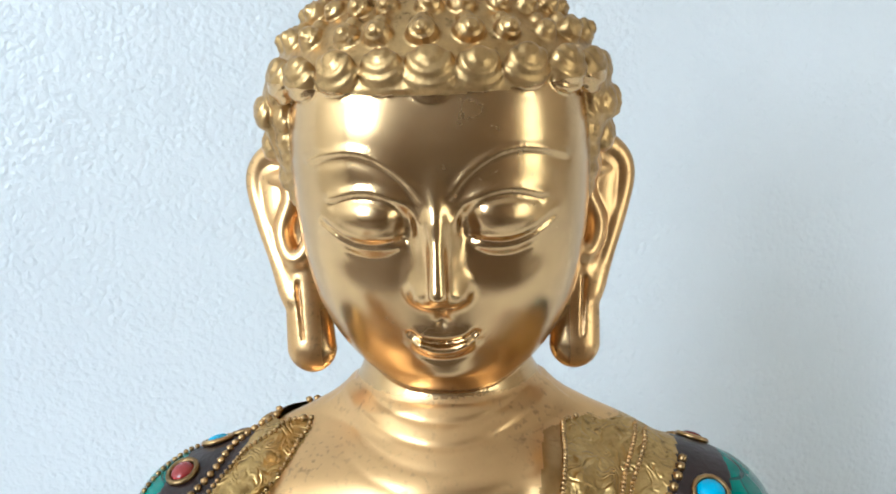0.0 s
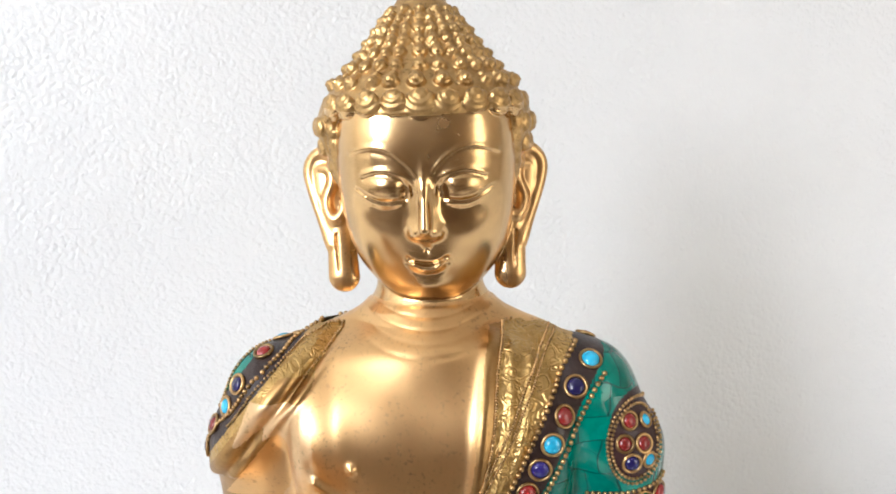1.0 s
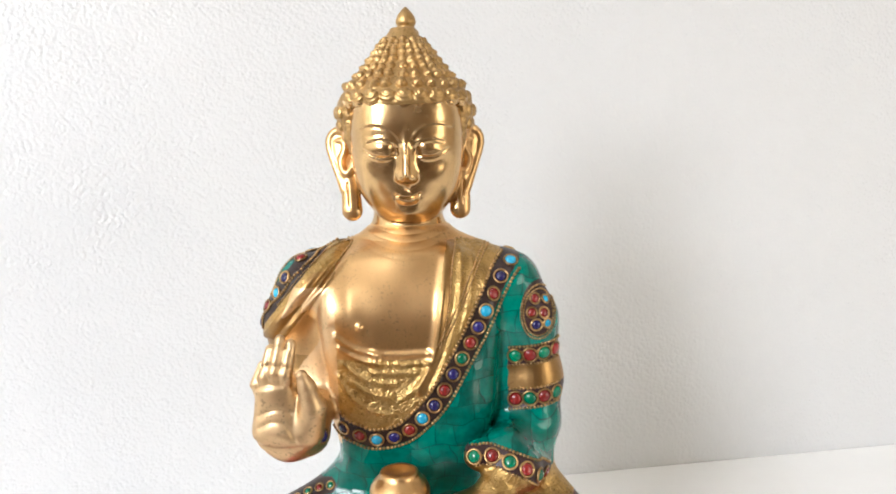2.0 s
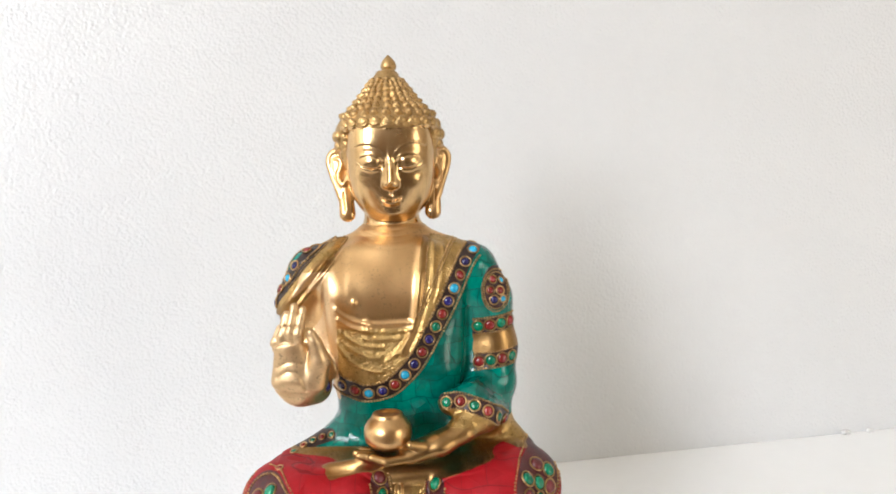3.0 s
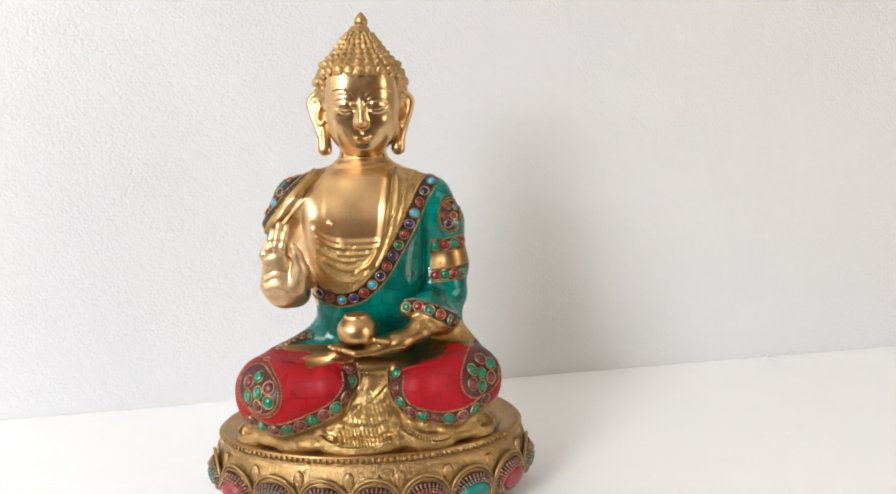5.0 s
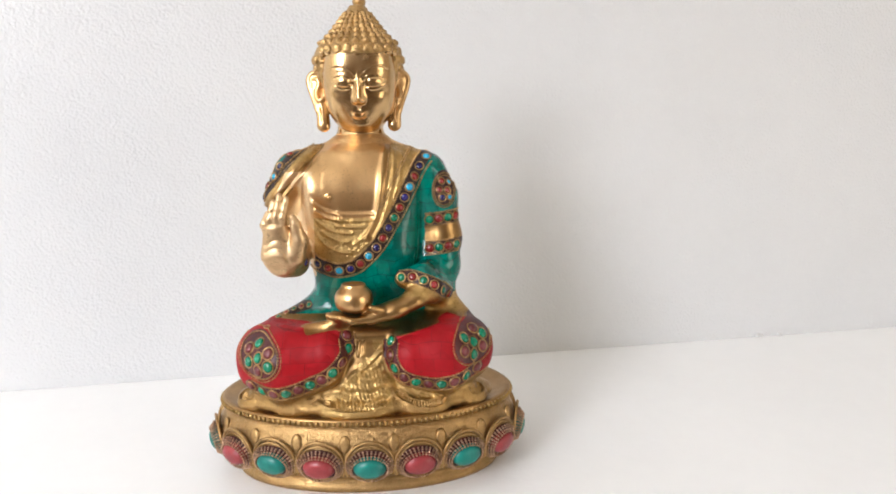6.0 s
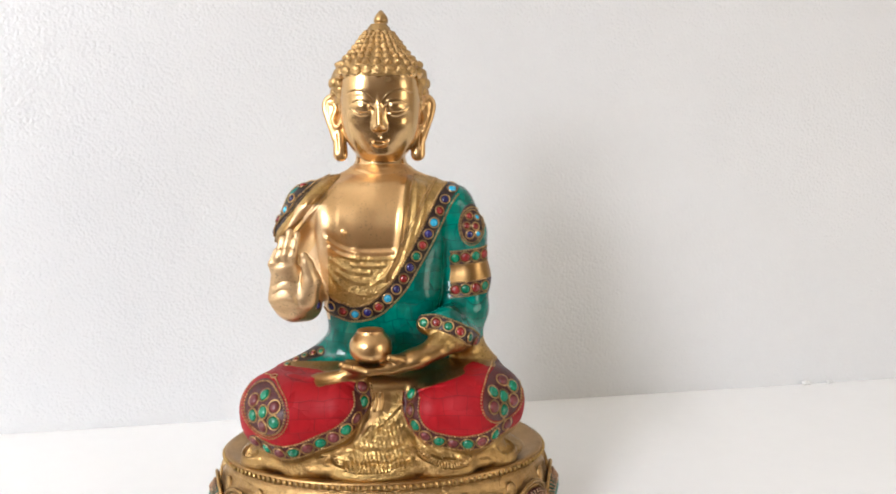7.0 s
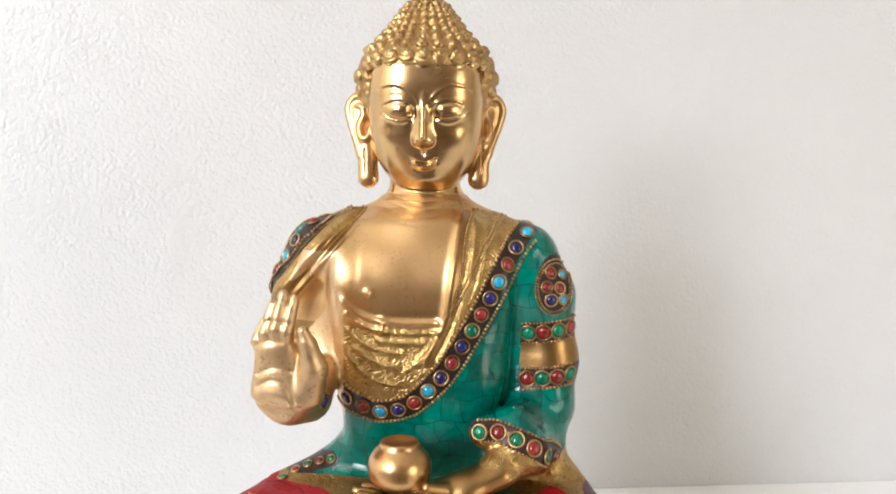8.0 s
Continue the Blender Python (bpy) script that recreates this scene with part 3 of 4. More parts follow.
for row, z in enumerate((279.8, 283.6, 287.0, 290.2, 293.2, 296.0, 298.6)):
    w = float(hair_wide(z)) - 0.1
    few = 1 if w > 9.5 else 2
    for i in range(-12, 13, few):
        a = -math.pi / 2 + i * COLUMN + curls.uniform(-0.03, 0.03)
        r = (2.1 - 0.13 * row) * curls.uniform(0.9, 1.08)
        c = (w * math.cos(a), w * math.sin(a))
        curl((c[0], c[1], z + curls.uniform(-0.25, 0.25)), r, (math.cos(a), math.sin(a), 0.0), 0.09, 0.6, 0.4, 0.8, 0.5)
        b = a + curls.uniform(-0.02, 0.02)
        curl((c[0] + 0.38 * r * math.cos(b), c[1] + 0.38 * r * math.sin(b), z + 0.3 * r), r * curls.uniform(0.66, 0.8), (math.cos(a), math.sin(a), 0.4), 0.12, 0.7, 0, 0.9, 0.25)
        if row < 6 and few == 1:
            curl((c[0] * 0.94, c[1] * 0.94, z + 1.9), r * 0.55, (math.cos(a), math.sin(a), 0.3), 0.0, 0.6, 0.4, 0.9, 0.5)
for row, z in enumerate((269.6, 264.8, 260, 255.2, 250.4, 245.6, 240.8)):
    w = float(hair_wide(z)) - 0.2
    for i in range(12):
        for side in (-1, 1):
            y = SIDE_Y + 0.3 * max(268 - z, 0) + 1.5 + i * 4.9 + 2.2 * (row % 2)
            if y < w * 0.95:
                x = side * math.sqrt(max(w * w - y * y, 1))
                curl((x, y, z), 2.5, (x, y, 0), 0.05, 0.5, 0.6, 0.62)

for side in (-1, 1):
    for i in range(6):
        z = 271.6 - 2.9 * i
        curl((side * (23.4 - 0.25 * i) + 0.4, -12.6 + 0.3 * max(268 - z, 0), z), 2.3, (side, -0.7, -0.2), 0.06, 0.5, 0.6, 0.7)

# topknot finial
fin = spline([298, 301, 303.2, 304.6, 306, 308, 310, 311.8, 313.2], [5.6, 5.2, 4.9, 3.5, 4.0, 4.0, 3.1, 1.6, 0.25])
head.add(lambda x, y, z: np.maximum(np.sqrt((x - 1.2) ** 2 + (y - 4.0) ** 2) - np.maximum(fin(z.ravel()), 0.1)[None, None, :], np.maximum(298 - z, z - 313.2)).astype(np.float32),
         (-8, -4, 297), (10, 13, 315), 0.6)

# ears with long pierced lobes
for side, dx in ((-1, -0.2), (1, -1.4)):
    def at(*pts):
        return [(side * (x + 0.1) + dx + 0.2, y - 2.6 + 4.6 * ease((z - 228) / 34), z - 2.2 * ease((258 - z) / 26)) for x, y, z in pts]
    slabs = at((26.5, 1.6, 257.5), (26, 1.1, 251.5), (24, 0.4, 245.5))
    limbs(head, slabs, (5.6, 4.7, 3.5), 1.0, flat=(1, 0.5, 1.2))
    rim = at((22.5, -1.5, 258.5), (24.6, -0.8, 261.6), (28.2, 0.6, 262.8), (31.2, 1.6, 260.6), (32.0, 1.8, 256.4), (30.4, 1.2, 250.4), (28.2, 0.4, 245), (26.0, -0.6, 239.5))
    tube(head, rim, (1.2, 1.5, 1.6, 1.6, 1.6, 1.5, 1.6, 1.9), 0.8)
    inner = at((28.6, 0.6, 258.6), (26.0, -0.2, 258.2), (25.4, -0.4, 254.5), (27.0, -0.2, 250.2), (25.4, -1.2, 246.0), (22.8, -1.6, 247.2), (22.4, -1.4, 250.4))
    tube(head, [(x, y - 1.0, z) for x, y, z in inner], (0.9, 1.3, 1.5, 1.5, 1.5, 1.4, 1.0), 0.5)
    head.add(*limb(*at((23.6, -0.6, 243.5), (23.0, -0.6, 230.9)), 3.7, 4.3, (1, 0.65, 1)), 0.9)
    head.cut(*limb(*at((24.6, -3.4, 242.0), (24.0, -3.4, 233.2)), 0.6, 0.3, (0.75, 2.2, 1)), 0.2)


def neck_rings(x, y, z):
    h = np.zeros(np.broadcast_shapes(x.shape, y.shape, z.shape), np.float32)
    for z0 in (219.6, 216.6, 213.6, 210.4):
        h = h - 0.2 * np.exp(-((z - z0 - 0.014 * x * x) / 0.38) ** 2)
    return h * np.clip((-5 - y) / 4, 0, 1) * np.clip((18 - np.abs(x)) / 3, 0, 1)


head.swell(neck_rings, (-18, -24, 211), (18, -4, 226))
# ---- the body ----
body = Clay((-86, -78, 48.7), (86, 46, 219), 0.5)
shoulders(body)
body.swell(neck_rings, (-18, -28, 208), (18, -4, 219))
# cloth that hangs from the arms
body.add(*limb((43, 0, 184), (45, -3, 130), 11.5, 12.5), 2)
body.add(*limb((-42, 2, 192), (-43, -8, 156), 10, 9.5), 4)
limbs(body, [(48.5, -12, 124), (41, -34, 128), (32, -42, 123)], (11.5, 10.0, 6.6), 4)
limbs(body, [(47.5, -10, 132), (37, -31, 134), (27, -34.5, 134.5)], (11.8, 8.6, 6.4), 4)
# raised forearm and open hand
limbs(body, [(-53, 4, 160), (-51, -22, 152), (-47, -42, 149)], (10, 9.2, 9.4), 3)
body.add(*limb((-38, -2, 190), (-37.5, -12, 153), 7, 7.5), 3)
body.add(*limb((-47.0, -44.0, 150.5), (-47.0, -46, 154), 10.6, 10.4, (1.12, 0.8, 1)), 3)
limbs(body, [(-47.6, -49.5, 154), (-49.2, -50.5, 168)], (10.2, 7.0), 2.5, flat=(1.2, 0.72, 1))
for fx, fy, top in ((-56.6, -47.6, 178), (-52.9, -49.4, 184.5), (-48.9, -50.4, 188), (-45.0, -50.6, 186.5)):
    limbs(body, [(0.72 * fx - 13.7, fy, 164), (fx, fy - 1.6, 0.5 * (165 + top)), (fx + 2.4, fy + 1.5, top)], (2.8, 2.6, 2.0), 0.4)
limbs(body, [(-39.5, -49, 153), (-35.8, -53, 163), (-37.2, -54.5, 172), (-38.6, -54.6, 176.5)], (7.2, 5.2, 3.2, 2.2), 1.6)


limbs(body, [(-46, -45, 148.5), (-41.5, -37, 147), (-40, -22, 151)], (8.6, 8.6, 8.0), 3)
body.cut(*ball((-54.5, -78.4, 136.0), 28.0), 1.2)


def palm_lines(x, y, z):
    h = line_mark([(-56, 160.5), (-50, 163.5), (-44, 162)], 0.7, -0.5)(x, z) + line_mark([(-56, 156), (-50.5, 158.8), (-45, 156.5), (-42.5, 150)], 0.7, -0.5)(x, z)
    h = h + line_mark([(-58, 149.8), (-50, 147.2), (-41, 148.4)], 0.8, -0.45)(x, z)
    for z0 in (172.5, 179.5, 186):
        h = h + line_mark([(-60, z0 - 3.5), (-52, z0), (-43, z0 - 0.5)], 0.55, -0.4)(x, z)
    return (h * np.clip((-47 - y) / 3, 0, 1)).astype(np.float32)


body.swell(palm_lines, (-66, -66, 142), (-36, -44, 196))
# lap hand, palm up, under the bowl
limbs(body, [(32, -43, 122), (20, -47, 117.5), (6, -49, 114)], (7.4, 7.2, 6.8), 2.5, flat=(1, 1.1, 0.75))
for fy, end in ((-56, -13), (-52.5, -19), (-48.5, -21), (-44.5, -18)):
    limbs(body, [(7, fy + 2, 113.5), (-6, fy, 112.8), (end, fy + 1, 115)], (2.5, 2.3, 1.9), 0.7)
limbs(body, [(14, -52, 118), (6, -57, 121)], (2.8, 2.1), 1.0)
body.add(*limb((-12, -47, 110.5), (-34, -43, 107), 5.0, 2.4, (1, 1, 0.7)), 3.0)
# alms bowl
pot = spline([116.5, 119, 124, 128.5, 131.5, 133, 134.6], [6.5, 9.8, 11.8, 11.2, 9.0, 7.7, 7.5])
body.add(lambda x, y, z: np.maximum(np.sqrt((x + 4.8) ** 2 + (y + 47) ** 2) - np.maximum(pot(z.ravel()), 1)[None, None, :], np.maximum(116.5 - z, z - 134.6)).astype(np.float32) * 0.9,
         (-18, -60, 115), (8, -35, 138), 0.5)
body.cut(*ball((-4.8, -47, 135.4), (5.8, 5.8, 1.8)), 0.4)
# robe that slopes from the waist onto the lap
body.add(*limb((-28, -6, 113), (-58, -18, 95), 8, 12), 7)
body.add(*limb((50, -8, 114), (62, -14, 98), 11, 12), 6)
# crossed legs
limbs(body, [(-30, -8, 84), (-59.5, -32, 86), (-48, -44, 86), (-24, -48, 91)], (22, 20.5, 20, 15), 5, flat=(1, 1, 0.98))
limbs(body, [(30, -8, 84), (62.5, -28, 87), (50, -42, 87), (30, -46, 87)], (22, 20, 19, 15.5), 5)
limbs(body, [(-64.5, -33, 78), (-48, -45, 76), (-24, -50, 80)], (15, 15.5, 11), 4)
limbs(body, [(66.5, -29, 80), (50, -44, 78), (30, -48, 79)], (14, 15, 11), 4)
body.add(*ball((0, -22, 100), (58, 24, 10)), 6)
body.add(*limb((12, -42, 63), (60, -33, 64), 9, 10), 4)
body.add(*limb((-12, -42, 63), (-60, -33, 64), 9, 10), 4)
# cloth spread over the seat, scalloped at its edge
body.add(*ball((0, -20, 56), (84, 38, 12)), 4)
LOBES = ((-64, -30, 18, 11), (-40, -43, 17, 9.5), (-5, -51, 24, 9.5), (35, -47, 18, 9.5), (62, -33, 16, 10))
for cx, cy, rx, ry in LOBES:
    body.add(*ball((cx, cy, 54.0), (rx, ry, 4.2)), 0.7)
body.add(*ball((-5, -47, 60), (18, 7.5, 6.5)), 0.9)
body.add(*ball((-30, -41, 58), (13, 7, 5)), 0.9)
body.add(*ball((24, -43, 58), (13, 7, 5)), 0.9)
# smooth folds that fall aslant between the shins
limbs(body, [(3, -36, 97), (2, -42, 84), (-1, -46, 70), (-4, -48, 57)], (8, 9, 9.5, 9), 4, flat=(1.6, 0.7, 1))


FAN_Z, FAN_X, FAN_WIDE = [54, 60, 68, 76, 84, 90], [-4, -3.5, -1, 2, 5, 7], [23, 21, 17, 12, 7, 3]


def folds(x, y, z):
    # fringed cloth that fans out below the shins, with a smooth tongue and upright pleats above it
    q = (x - np.interp(z, FAN_Z, FAN_X)) / np.interp(z, FAN_Z, FAN_WIDE)
    deep = 0.55 * np.cos(z * 1.0 - 2.6 * q * q + 0.5 * np.sin(x * 0.45)) + 0.22 * np.cos(x * 2.6 + 0.7 * z)
    fan = deep * ease((1 - np.abs(q)) / 0.25) * np.clip((88 - z) / 6, 0, 1)
    h = line_mark([(12, 92), (6, 86), (0, 81), (-6, 78), (-10, 73)], 1.3, 0.9)(x, z) + line_mark([(10, 88), (5, 83), (-1, 78), (-5, 72)], 0.8, -0.8)(x, z)
    for line in ([(-3, 103), (-2.5, 96), (-3.5, 89)], [(0, 103), (0.5, 95), (-0.5, 89)]):
        h = h + line_mark(line, 0.8, 0.7)(x, z)
    return (fan + h) * np.clip((z - 55) / 4, 0, 1) * (y < -38)


def ruffle(x, y, z):
    # each scallop: a plain rim, a fringe of short ticks inside it, and a low inner line
    h = np.zeros(np.broadcast_shapes(x.shape, y.shape, z.shape), np.float32)
    for cx, cy, rx, ry in LOBES:
        q = np.sqrt(((x - cx) / rx) ** 2 + ((y - cy) / ry) ** 2)
        turn = np.arctan2((y - cy) / ry, (x - cx) / rx)
        ticks = 0.38 * np.cos(turn * round(2.6 * rx)) * np.exp(-((q - 0.76) / 0.09) ** 2)
        h = h + ticks + 0.5 * np.exp(-((q - 0.97) / 0.06) ** 2) + 0.35 * np.exp(-((q - 0.58) / 0.06) ** 2)
    return h * np.clip((68 - z) / 6, 0, 1)


body.swell(folds, (-32, -70, 58), (28, -38, 98))
body.swell(ruffle, (-84, -70, 49), (80, -18, 72))
# robe edges: collar bands, hem of the sleeve, belt of the under-robe
collar = [(17.5, 217), (15.5, 208), (14, 196), (12.5, 184), (10, 173), (4, 160)]
BELT = np.array([(42.5, 210.2), (39.5, 206.8), (36, 201), (33, 195), (29.5, 188), (26, 181), (21, 172), (16, 163.5), (10.5, 155), (4, 148), (-3, 142), (-10.5, 139.5),
                 (-17.5, 139.2), (-23, 141.2), (-29, 143.4), (-34, 148)], float)


def chest_relief(x, y, z):
    h = line_mark(collar, 2.2, 1.5)(x, z)
    h = h + line_mark([(22, 217), (21.5, 206), (20.5, 195), (18, 183), (14, 172), (8, 160)], 1.2, 1.3)(x, z)
    h = h + line_mark([(27, 216), (26.5, 206), (25, 196), (22, 186), (17, 174), (10, 162)], 1.0, 0.9)(x, z)
    h = h + line_mark([(-31, 185), (-26, 180), (-17, 176.6), (-6, 176), (7, 176.4)], 1.4, -0.3)(x, z)
    for line in ([(-30, 181.5), (-25, 178), (-20, 175.8), (-15, 174.8)], [(-12.6, 174.4), (-4, 174.0), (7.5, 174.4)],
                 [(-29, 177), (-24, 174), (-19, 172), (-15, 171.2)], [(-12.6, 170.8), (-4, 170.4), (7, 170.8)]):
        h = h + line_mark(line, 0.95, 0.95)(x, z)
    h = h + blob(x, z, -13.8, 172.6, 1.7, 3.0, 1.5)
    for line in ([(-28, 170.5), (-21, 166), (-13, 163.4), (-6, 163)], [(-25, 164), (-17, 159.4), (-8, 157.4)], [(-30, 165), (-25, 158), (-17, 152.4), (-8, 150)],
                 [(7, 168), (2.5, 161.5), (-4, 156.5)], [(-16, 167.5), (-8, 166.6), (3, 167.2)]):
        h = h + line_mark(line, 1.0, 0.8)(x, z)
    h = h + blob(x, z, -26, 189, 5.5, 12, 0.9) - blob(x, z, -2, 190, 13, 12, 0.6) + blob(x, z, -20, 185, 1.2, 1.2, 1.2)
    return h * np.clip((-8 - y) / 6, 0, 1) * (np.abs(x) < 34)


body.swell(chest_relief, (-36, -44, 150), (34, -6, 219))


def navel_cut(x, y, z):
    return -0.9 * np.exp(-((x + 7) / 0.8) ** 2 - ((z - 170.5) / 1.6) ** 2) * (y < -15)


body.swell(navel_cut, (-12, -44, 164), (-2, -15, 176))


def sleeve_relief(x, y, z):
    # rolled hem that runs from the neck over the arm
    s = (x + 33) * -0.75 + (z - 216) * 0.66
    roll = np.exp(-((s + 3.5) / 3.0) ** 2) * 1.6 + np.exp(-((s + 9) / 1.0) ** 2) * 0.7 - np.exp(-((s + 6.9) / 0.7) ** 2) * 0.6
    return roll * (z > 176) * np.clip((10 - y) / 5, 0, 1) * np.clip((-22 - x) / 9, 0, 1)


body.swell(sleeve_relief, (-68, -24, 178), (-22, 12, 218))

# ---- one skin, with a surface for each region ----
def inside_polygon(px, pz, poly):
    poly = np.array(poly, float)
    hit = np.zeros(len(px), bool)
    for (ax, az), (bx, bz) in zip(poly, np.roll(poly, -1, 0)):
        cross = ((az > pz) != (bz > pz)) & (px < (bx - ax) * (pz - az) / (bz - az + 1e-9) + ax)
        hit ^= cross
    return hit


def near_line(px, pz, pts):
    pts = np.array(pts, float)
    best = np.full(len(px), 1e9)
    for (ax, az), (bx, bz) in zip(pts, pts[1:]):
        dx, dz = bx - ax, bz - az
        u = np.clip(((px - ax) * dx + (pz - az) * dz) / (dx * dx + dz * dz), 0, 1)
        best = np.minimum(best, np.hypot(px - ax - u * dx, pz - az - u * dz))
    return best


STATUE_MATS = [BRASS, CHASED, HAIR, WIRE, TURQUOISE, CORAL, LAC, LAPIS, BLUE, RED, GREEN, SATIN, WORN, BURNISHED, WINE, AGED, GARNET, MAROON]
M_BRASS, M_CHASED, M_HAIR, M_WIRE, M_TURQ, M_CORAL, M_LAC, M_LAPIS, M_BLUE, M_RED, M_GREEN, M_SATIN, M_WORN, M_BURNISHED, M_WINE, M_AGED, M_GARNET, M_MAROON = range(18)
KNEE_L = [(-88, 85), (-86, 98), (-72, 107), (-58, 108.6), (-40, 107.5), (-16, 106), (-6, 101), (-5, 91), (-14, 81), (-30, 71), (-50, 65), (-72, 66), (-86, 70)]
KNEE_R = [(13, 98), (22, 101), (36, 104), (54, 109), (72, 107), (84, 95), (84, 78), (64, 70), (44, 67), (26, 71), (16, 78), (12, 88)]
EDGE_L = [(-10, 102), (-9.5, 93), (-16, 84), (-24, 78.5), (-32, 75), (-41, 71.5), (-50, 69.5), (-60, 69.5), (-70, 71.5)]
EDGE_R = [(17.5, 98), (17, 89), (21, 80.5), (28, 75.5), (36, 73), (44, 72), (53, 73), (62, 75), (71, 79)]
ROSETTES = [(-63, 92, 12.0), (69, 95.5, 11.0)]
CUFF = [(24.7, 136.2), (31, 136.6), (38, 134.8), (45, 131.8), (50, 128), (55, 121.5)]
LAP_HEM = [(-60, 106.5), (-52, 110), (-44, 113), (-36, 115)]
PAISLEY = (53.5, 188.5, 7.5, 11.0)
BAND_TILT = 0.13


def body_surface(c):
    x, y, z = c.T
    m = np.full(len(c), M_BURNISHED)
    front = y < 12
    gold_chest = inside_polygon(x, z, [*BELT, (-40, 150), (-40, 196), (-34, 230), (30, 230)])
    belt = near_line(x, z, BELT)
    arm = (x < -30) & (z > 134)
    robe = ~(gold_chest & front) & ~arm & (z > 108 - 0.1 * y)
    m[robe] = M_TURQ
    m[(belt < 4.1) & (y < 10) & ~arm] = M_LAC
    m[(np.abs(x - 43) < 3.6) & (z > 208.5) & (y > -6) & (y < 16)] = M_LAC
    m[gold_chest & front & (x > -31) & (z < 172) & (belt > 4.1)] = M_CHASED
    band = gold_chest & front & (x > np.interp(z, [160, 173, 184, 196, 208, 217], [4, 10, 12.5, 14, 15.5, 17.5]) - 1.2) & (belt > 4.1)
    m[band] = M_CHASED
    m[band & (near_line(x, z, collar) < 2.6)] = M_SATIN
    s = (x + 33) * -0.75 + (z - 216) * 0.66
    hem = arm & (z > 172) & (y > -26)
    m[hem & (s > -10) & (s <= 0)] = M_CHASED
    m[hem & (s > -10) & (s <= -2) & (z < 206)] = M_SATIN
    m[hem & (s > 0) & (s <= 6.6)] = M_LAC
    m[hem & (s > 6.6)] = M_TURQ
    m[(x < -21.5) & (x >= -30) & (z > 205) & (s > -7.4) & (s <= 0) & (y > -16)] = M_CHASED
    m[arm & (y > 14)] = M_TURQ
    # left sleeve: two stone bands with a chased strip between, and the cuff
    sleeve = (x > 41) & (z > 140) & (z < 182) & (y < 14)
    level = z - BAND_TILT * (x - 50)
    m[sleeve & (np.abs(level - 170) < 4.1)] = M_WINE
    m[sleeve & (np.abs(level - 160.5) <= 5.4)] = M_SATIN
    m[sleeve & (np.abs(level - 151) < 4.1)] = M_WINE
    oval = ((x - PAISLEY[0]) / PAISLEY[2]) ** 2 + ((z - PAISLEY[1]) / PAISLEY[3]) ** 2
    m[(oval < 1) & (x > 40) & (y < 8)] = M_WINE
    cuff = near_line(x, z, CUFF)
    under = (x > 18) & (y < -8) & (z < np.interp(x, [p[0] for p in CUFF], [p[1] for p in CUFF])) & (z > 100) & ((y < -27) | (x > 40))
    m[under] = M_CHASED
    m[(cuff < 3.6) & ((y < -30) | ((x > 40) & (y < -6)))] = M_WINE
    m[arm & (y < 14) & (z < 172)] = M_SATIN
    m[arm & (y < -14) & (z < 200)] = M_WORN
    m[(near_line(x, z, LAP_HEM) < 2.6) & (y < 10)] = M_LAC
    # open palm and bowl
    m[(y < -36) & (z > 108) & (x < 36) & (x > -30) & (z < 137) & ~(under & (z > 125.5))] = M_SATIN
    m[(np.hypot(x + 4.8, y + 47) < 13) & (z > 117.5) & (z < 137)] = M_BURNISHED
    # legs
    low = (z <= 108 - 0.1 * y) & (z < 112)
    m[low] = M_AGED
    m[low & (np.abs(x - 1) < 30) & (z > 68)] = M_SATIN
    fan = np.abs(x - np.interp(z, FAN_Z, FAN_X)) < np.interp(z, FAN_Z, FAN_WIDE)
    m[low & (y < -38) & fan & (z < 88)] = M_CHASED
    m[low & (y < -20) & (near_line(x, z, EDGE_R) < 11.5) & (z < 98)] = M_CHASED
    for poly, edge in ((KNEE_L, EDGE_L), (KNEE_R, EDGE_R)):
        on = low & inside_polygon(x, z, poly) & (y < 14)
        m[on] = M_CORAL
        m[on & (near_line(x, z, edge) < 4.3)] = M_MAROON
    m[(near_line(x, z, [(-14, 110.5), (-33, 107.5)]) < 3.4) & (y < -40)] = M_SATIN
    for cx, cz, r in ROSETTES:
        m[low & (np.hypot(x - cx, z - cz) < r * 1.14)] = M_MAROON
    return m


def head_surface(c):
    x, y, z = c.T
    m = np.full(len(c), M_BRASS)
    hair = (z > 271.8 + 0.004 * (x - FACE_X) ** 2) | ((y > SIDE_Y + 0.3 * np.maximum(268 - z, 0) - 2.4) & (np.abs(x) > 15) & (z > 236) & (np.abs(x) > 20))
    ear = (np.abs(x) > 21) & (z < 264.6) & (y < 2.5) & (y > -9.5)
    m[hair & ~ear] = M_HAIR
    m[ear] = M_BURNISHED
    m[(z < 223) & (y > -19) & (m == M_BRASS)] = M_BURNISHED
    return m


def settle_pose(v):
    """The head held a little back over the neck, the shoulders rounded forward."""
    x, y, z = v.T
    up = ease((z - 211) / 17)
    out = ease((np.abs(x) - 24) / 14) * ease((z - 160) / 26) * (1 - up)
    return np.stack([x * (1 + 0.03 * up), y + 5.0 * up - 4.5 * out, z + 2.0 * ease((z - 160) / 40) + 0.9 * ease((z - 262) / 12)], 1)


skins = []
for clay, surface in ((head, head_surface), (body, body_surface)):
    v, f = clay.skin()
    v = relax(v, f, 1 if clay is head else 2)
    height = v[f][:, :, 2].mean(1)
    f = f[height > NECK_Z - 0.5] if clay is head else f[height < NECK_Z + 0.3]
    skins.append((settle_pose(v), f, surface(v[f].mean(1))))
all_v = np.concatenate([s[0] for s in skins])
all_f = np.concatenate([skins[0][1], skins[1][1] + len(skins[0][0])])
all_m = np.concatenate([s[2] for s in skins])

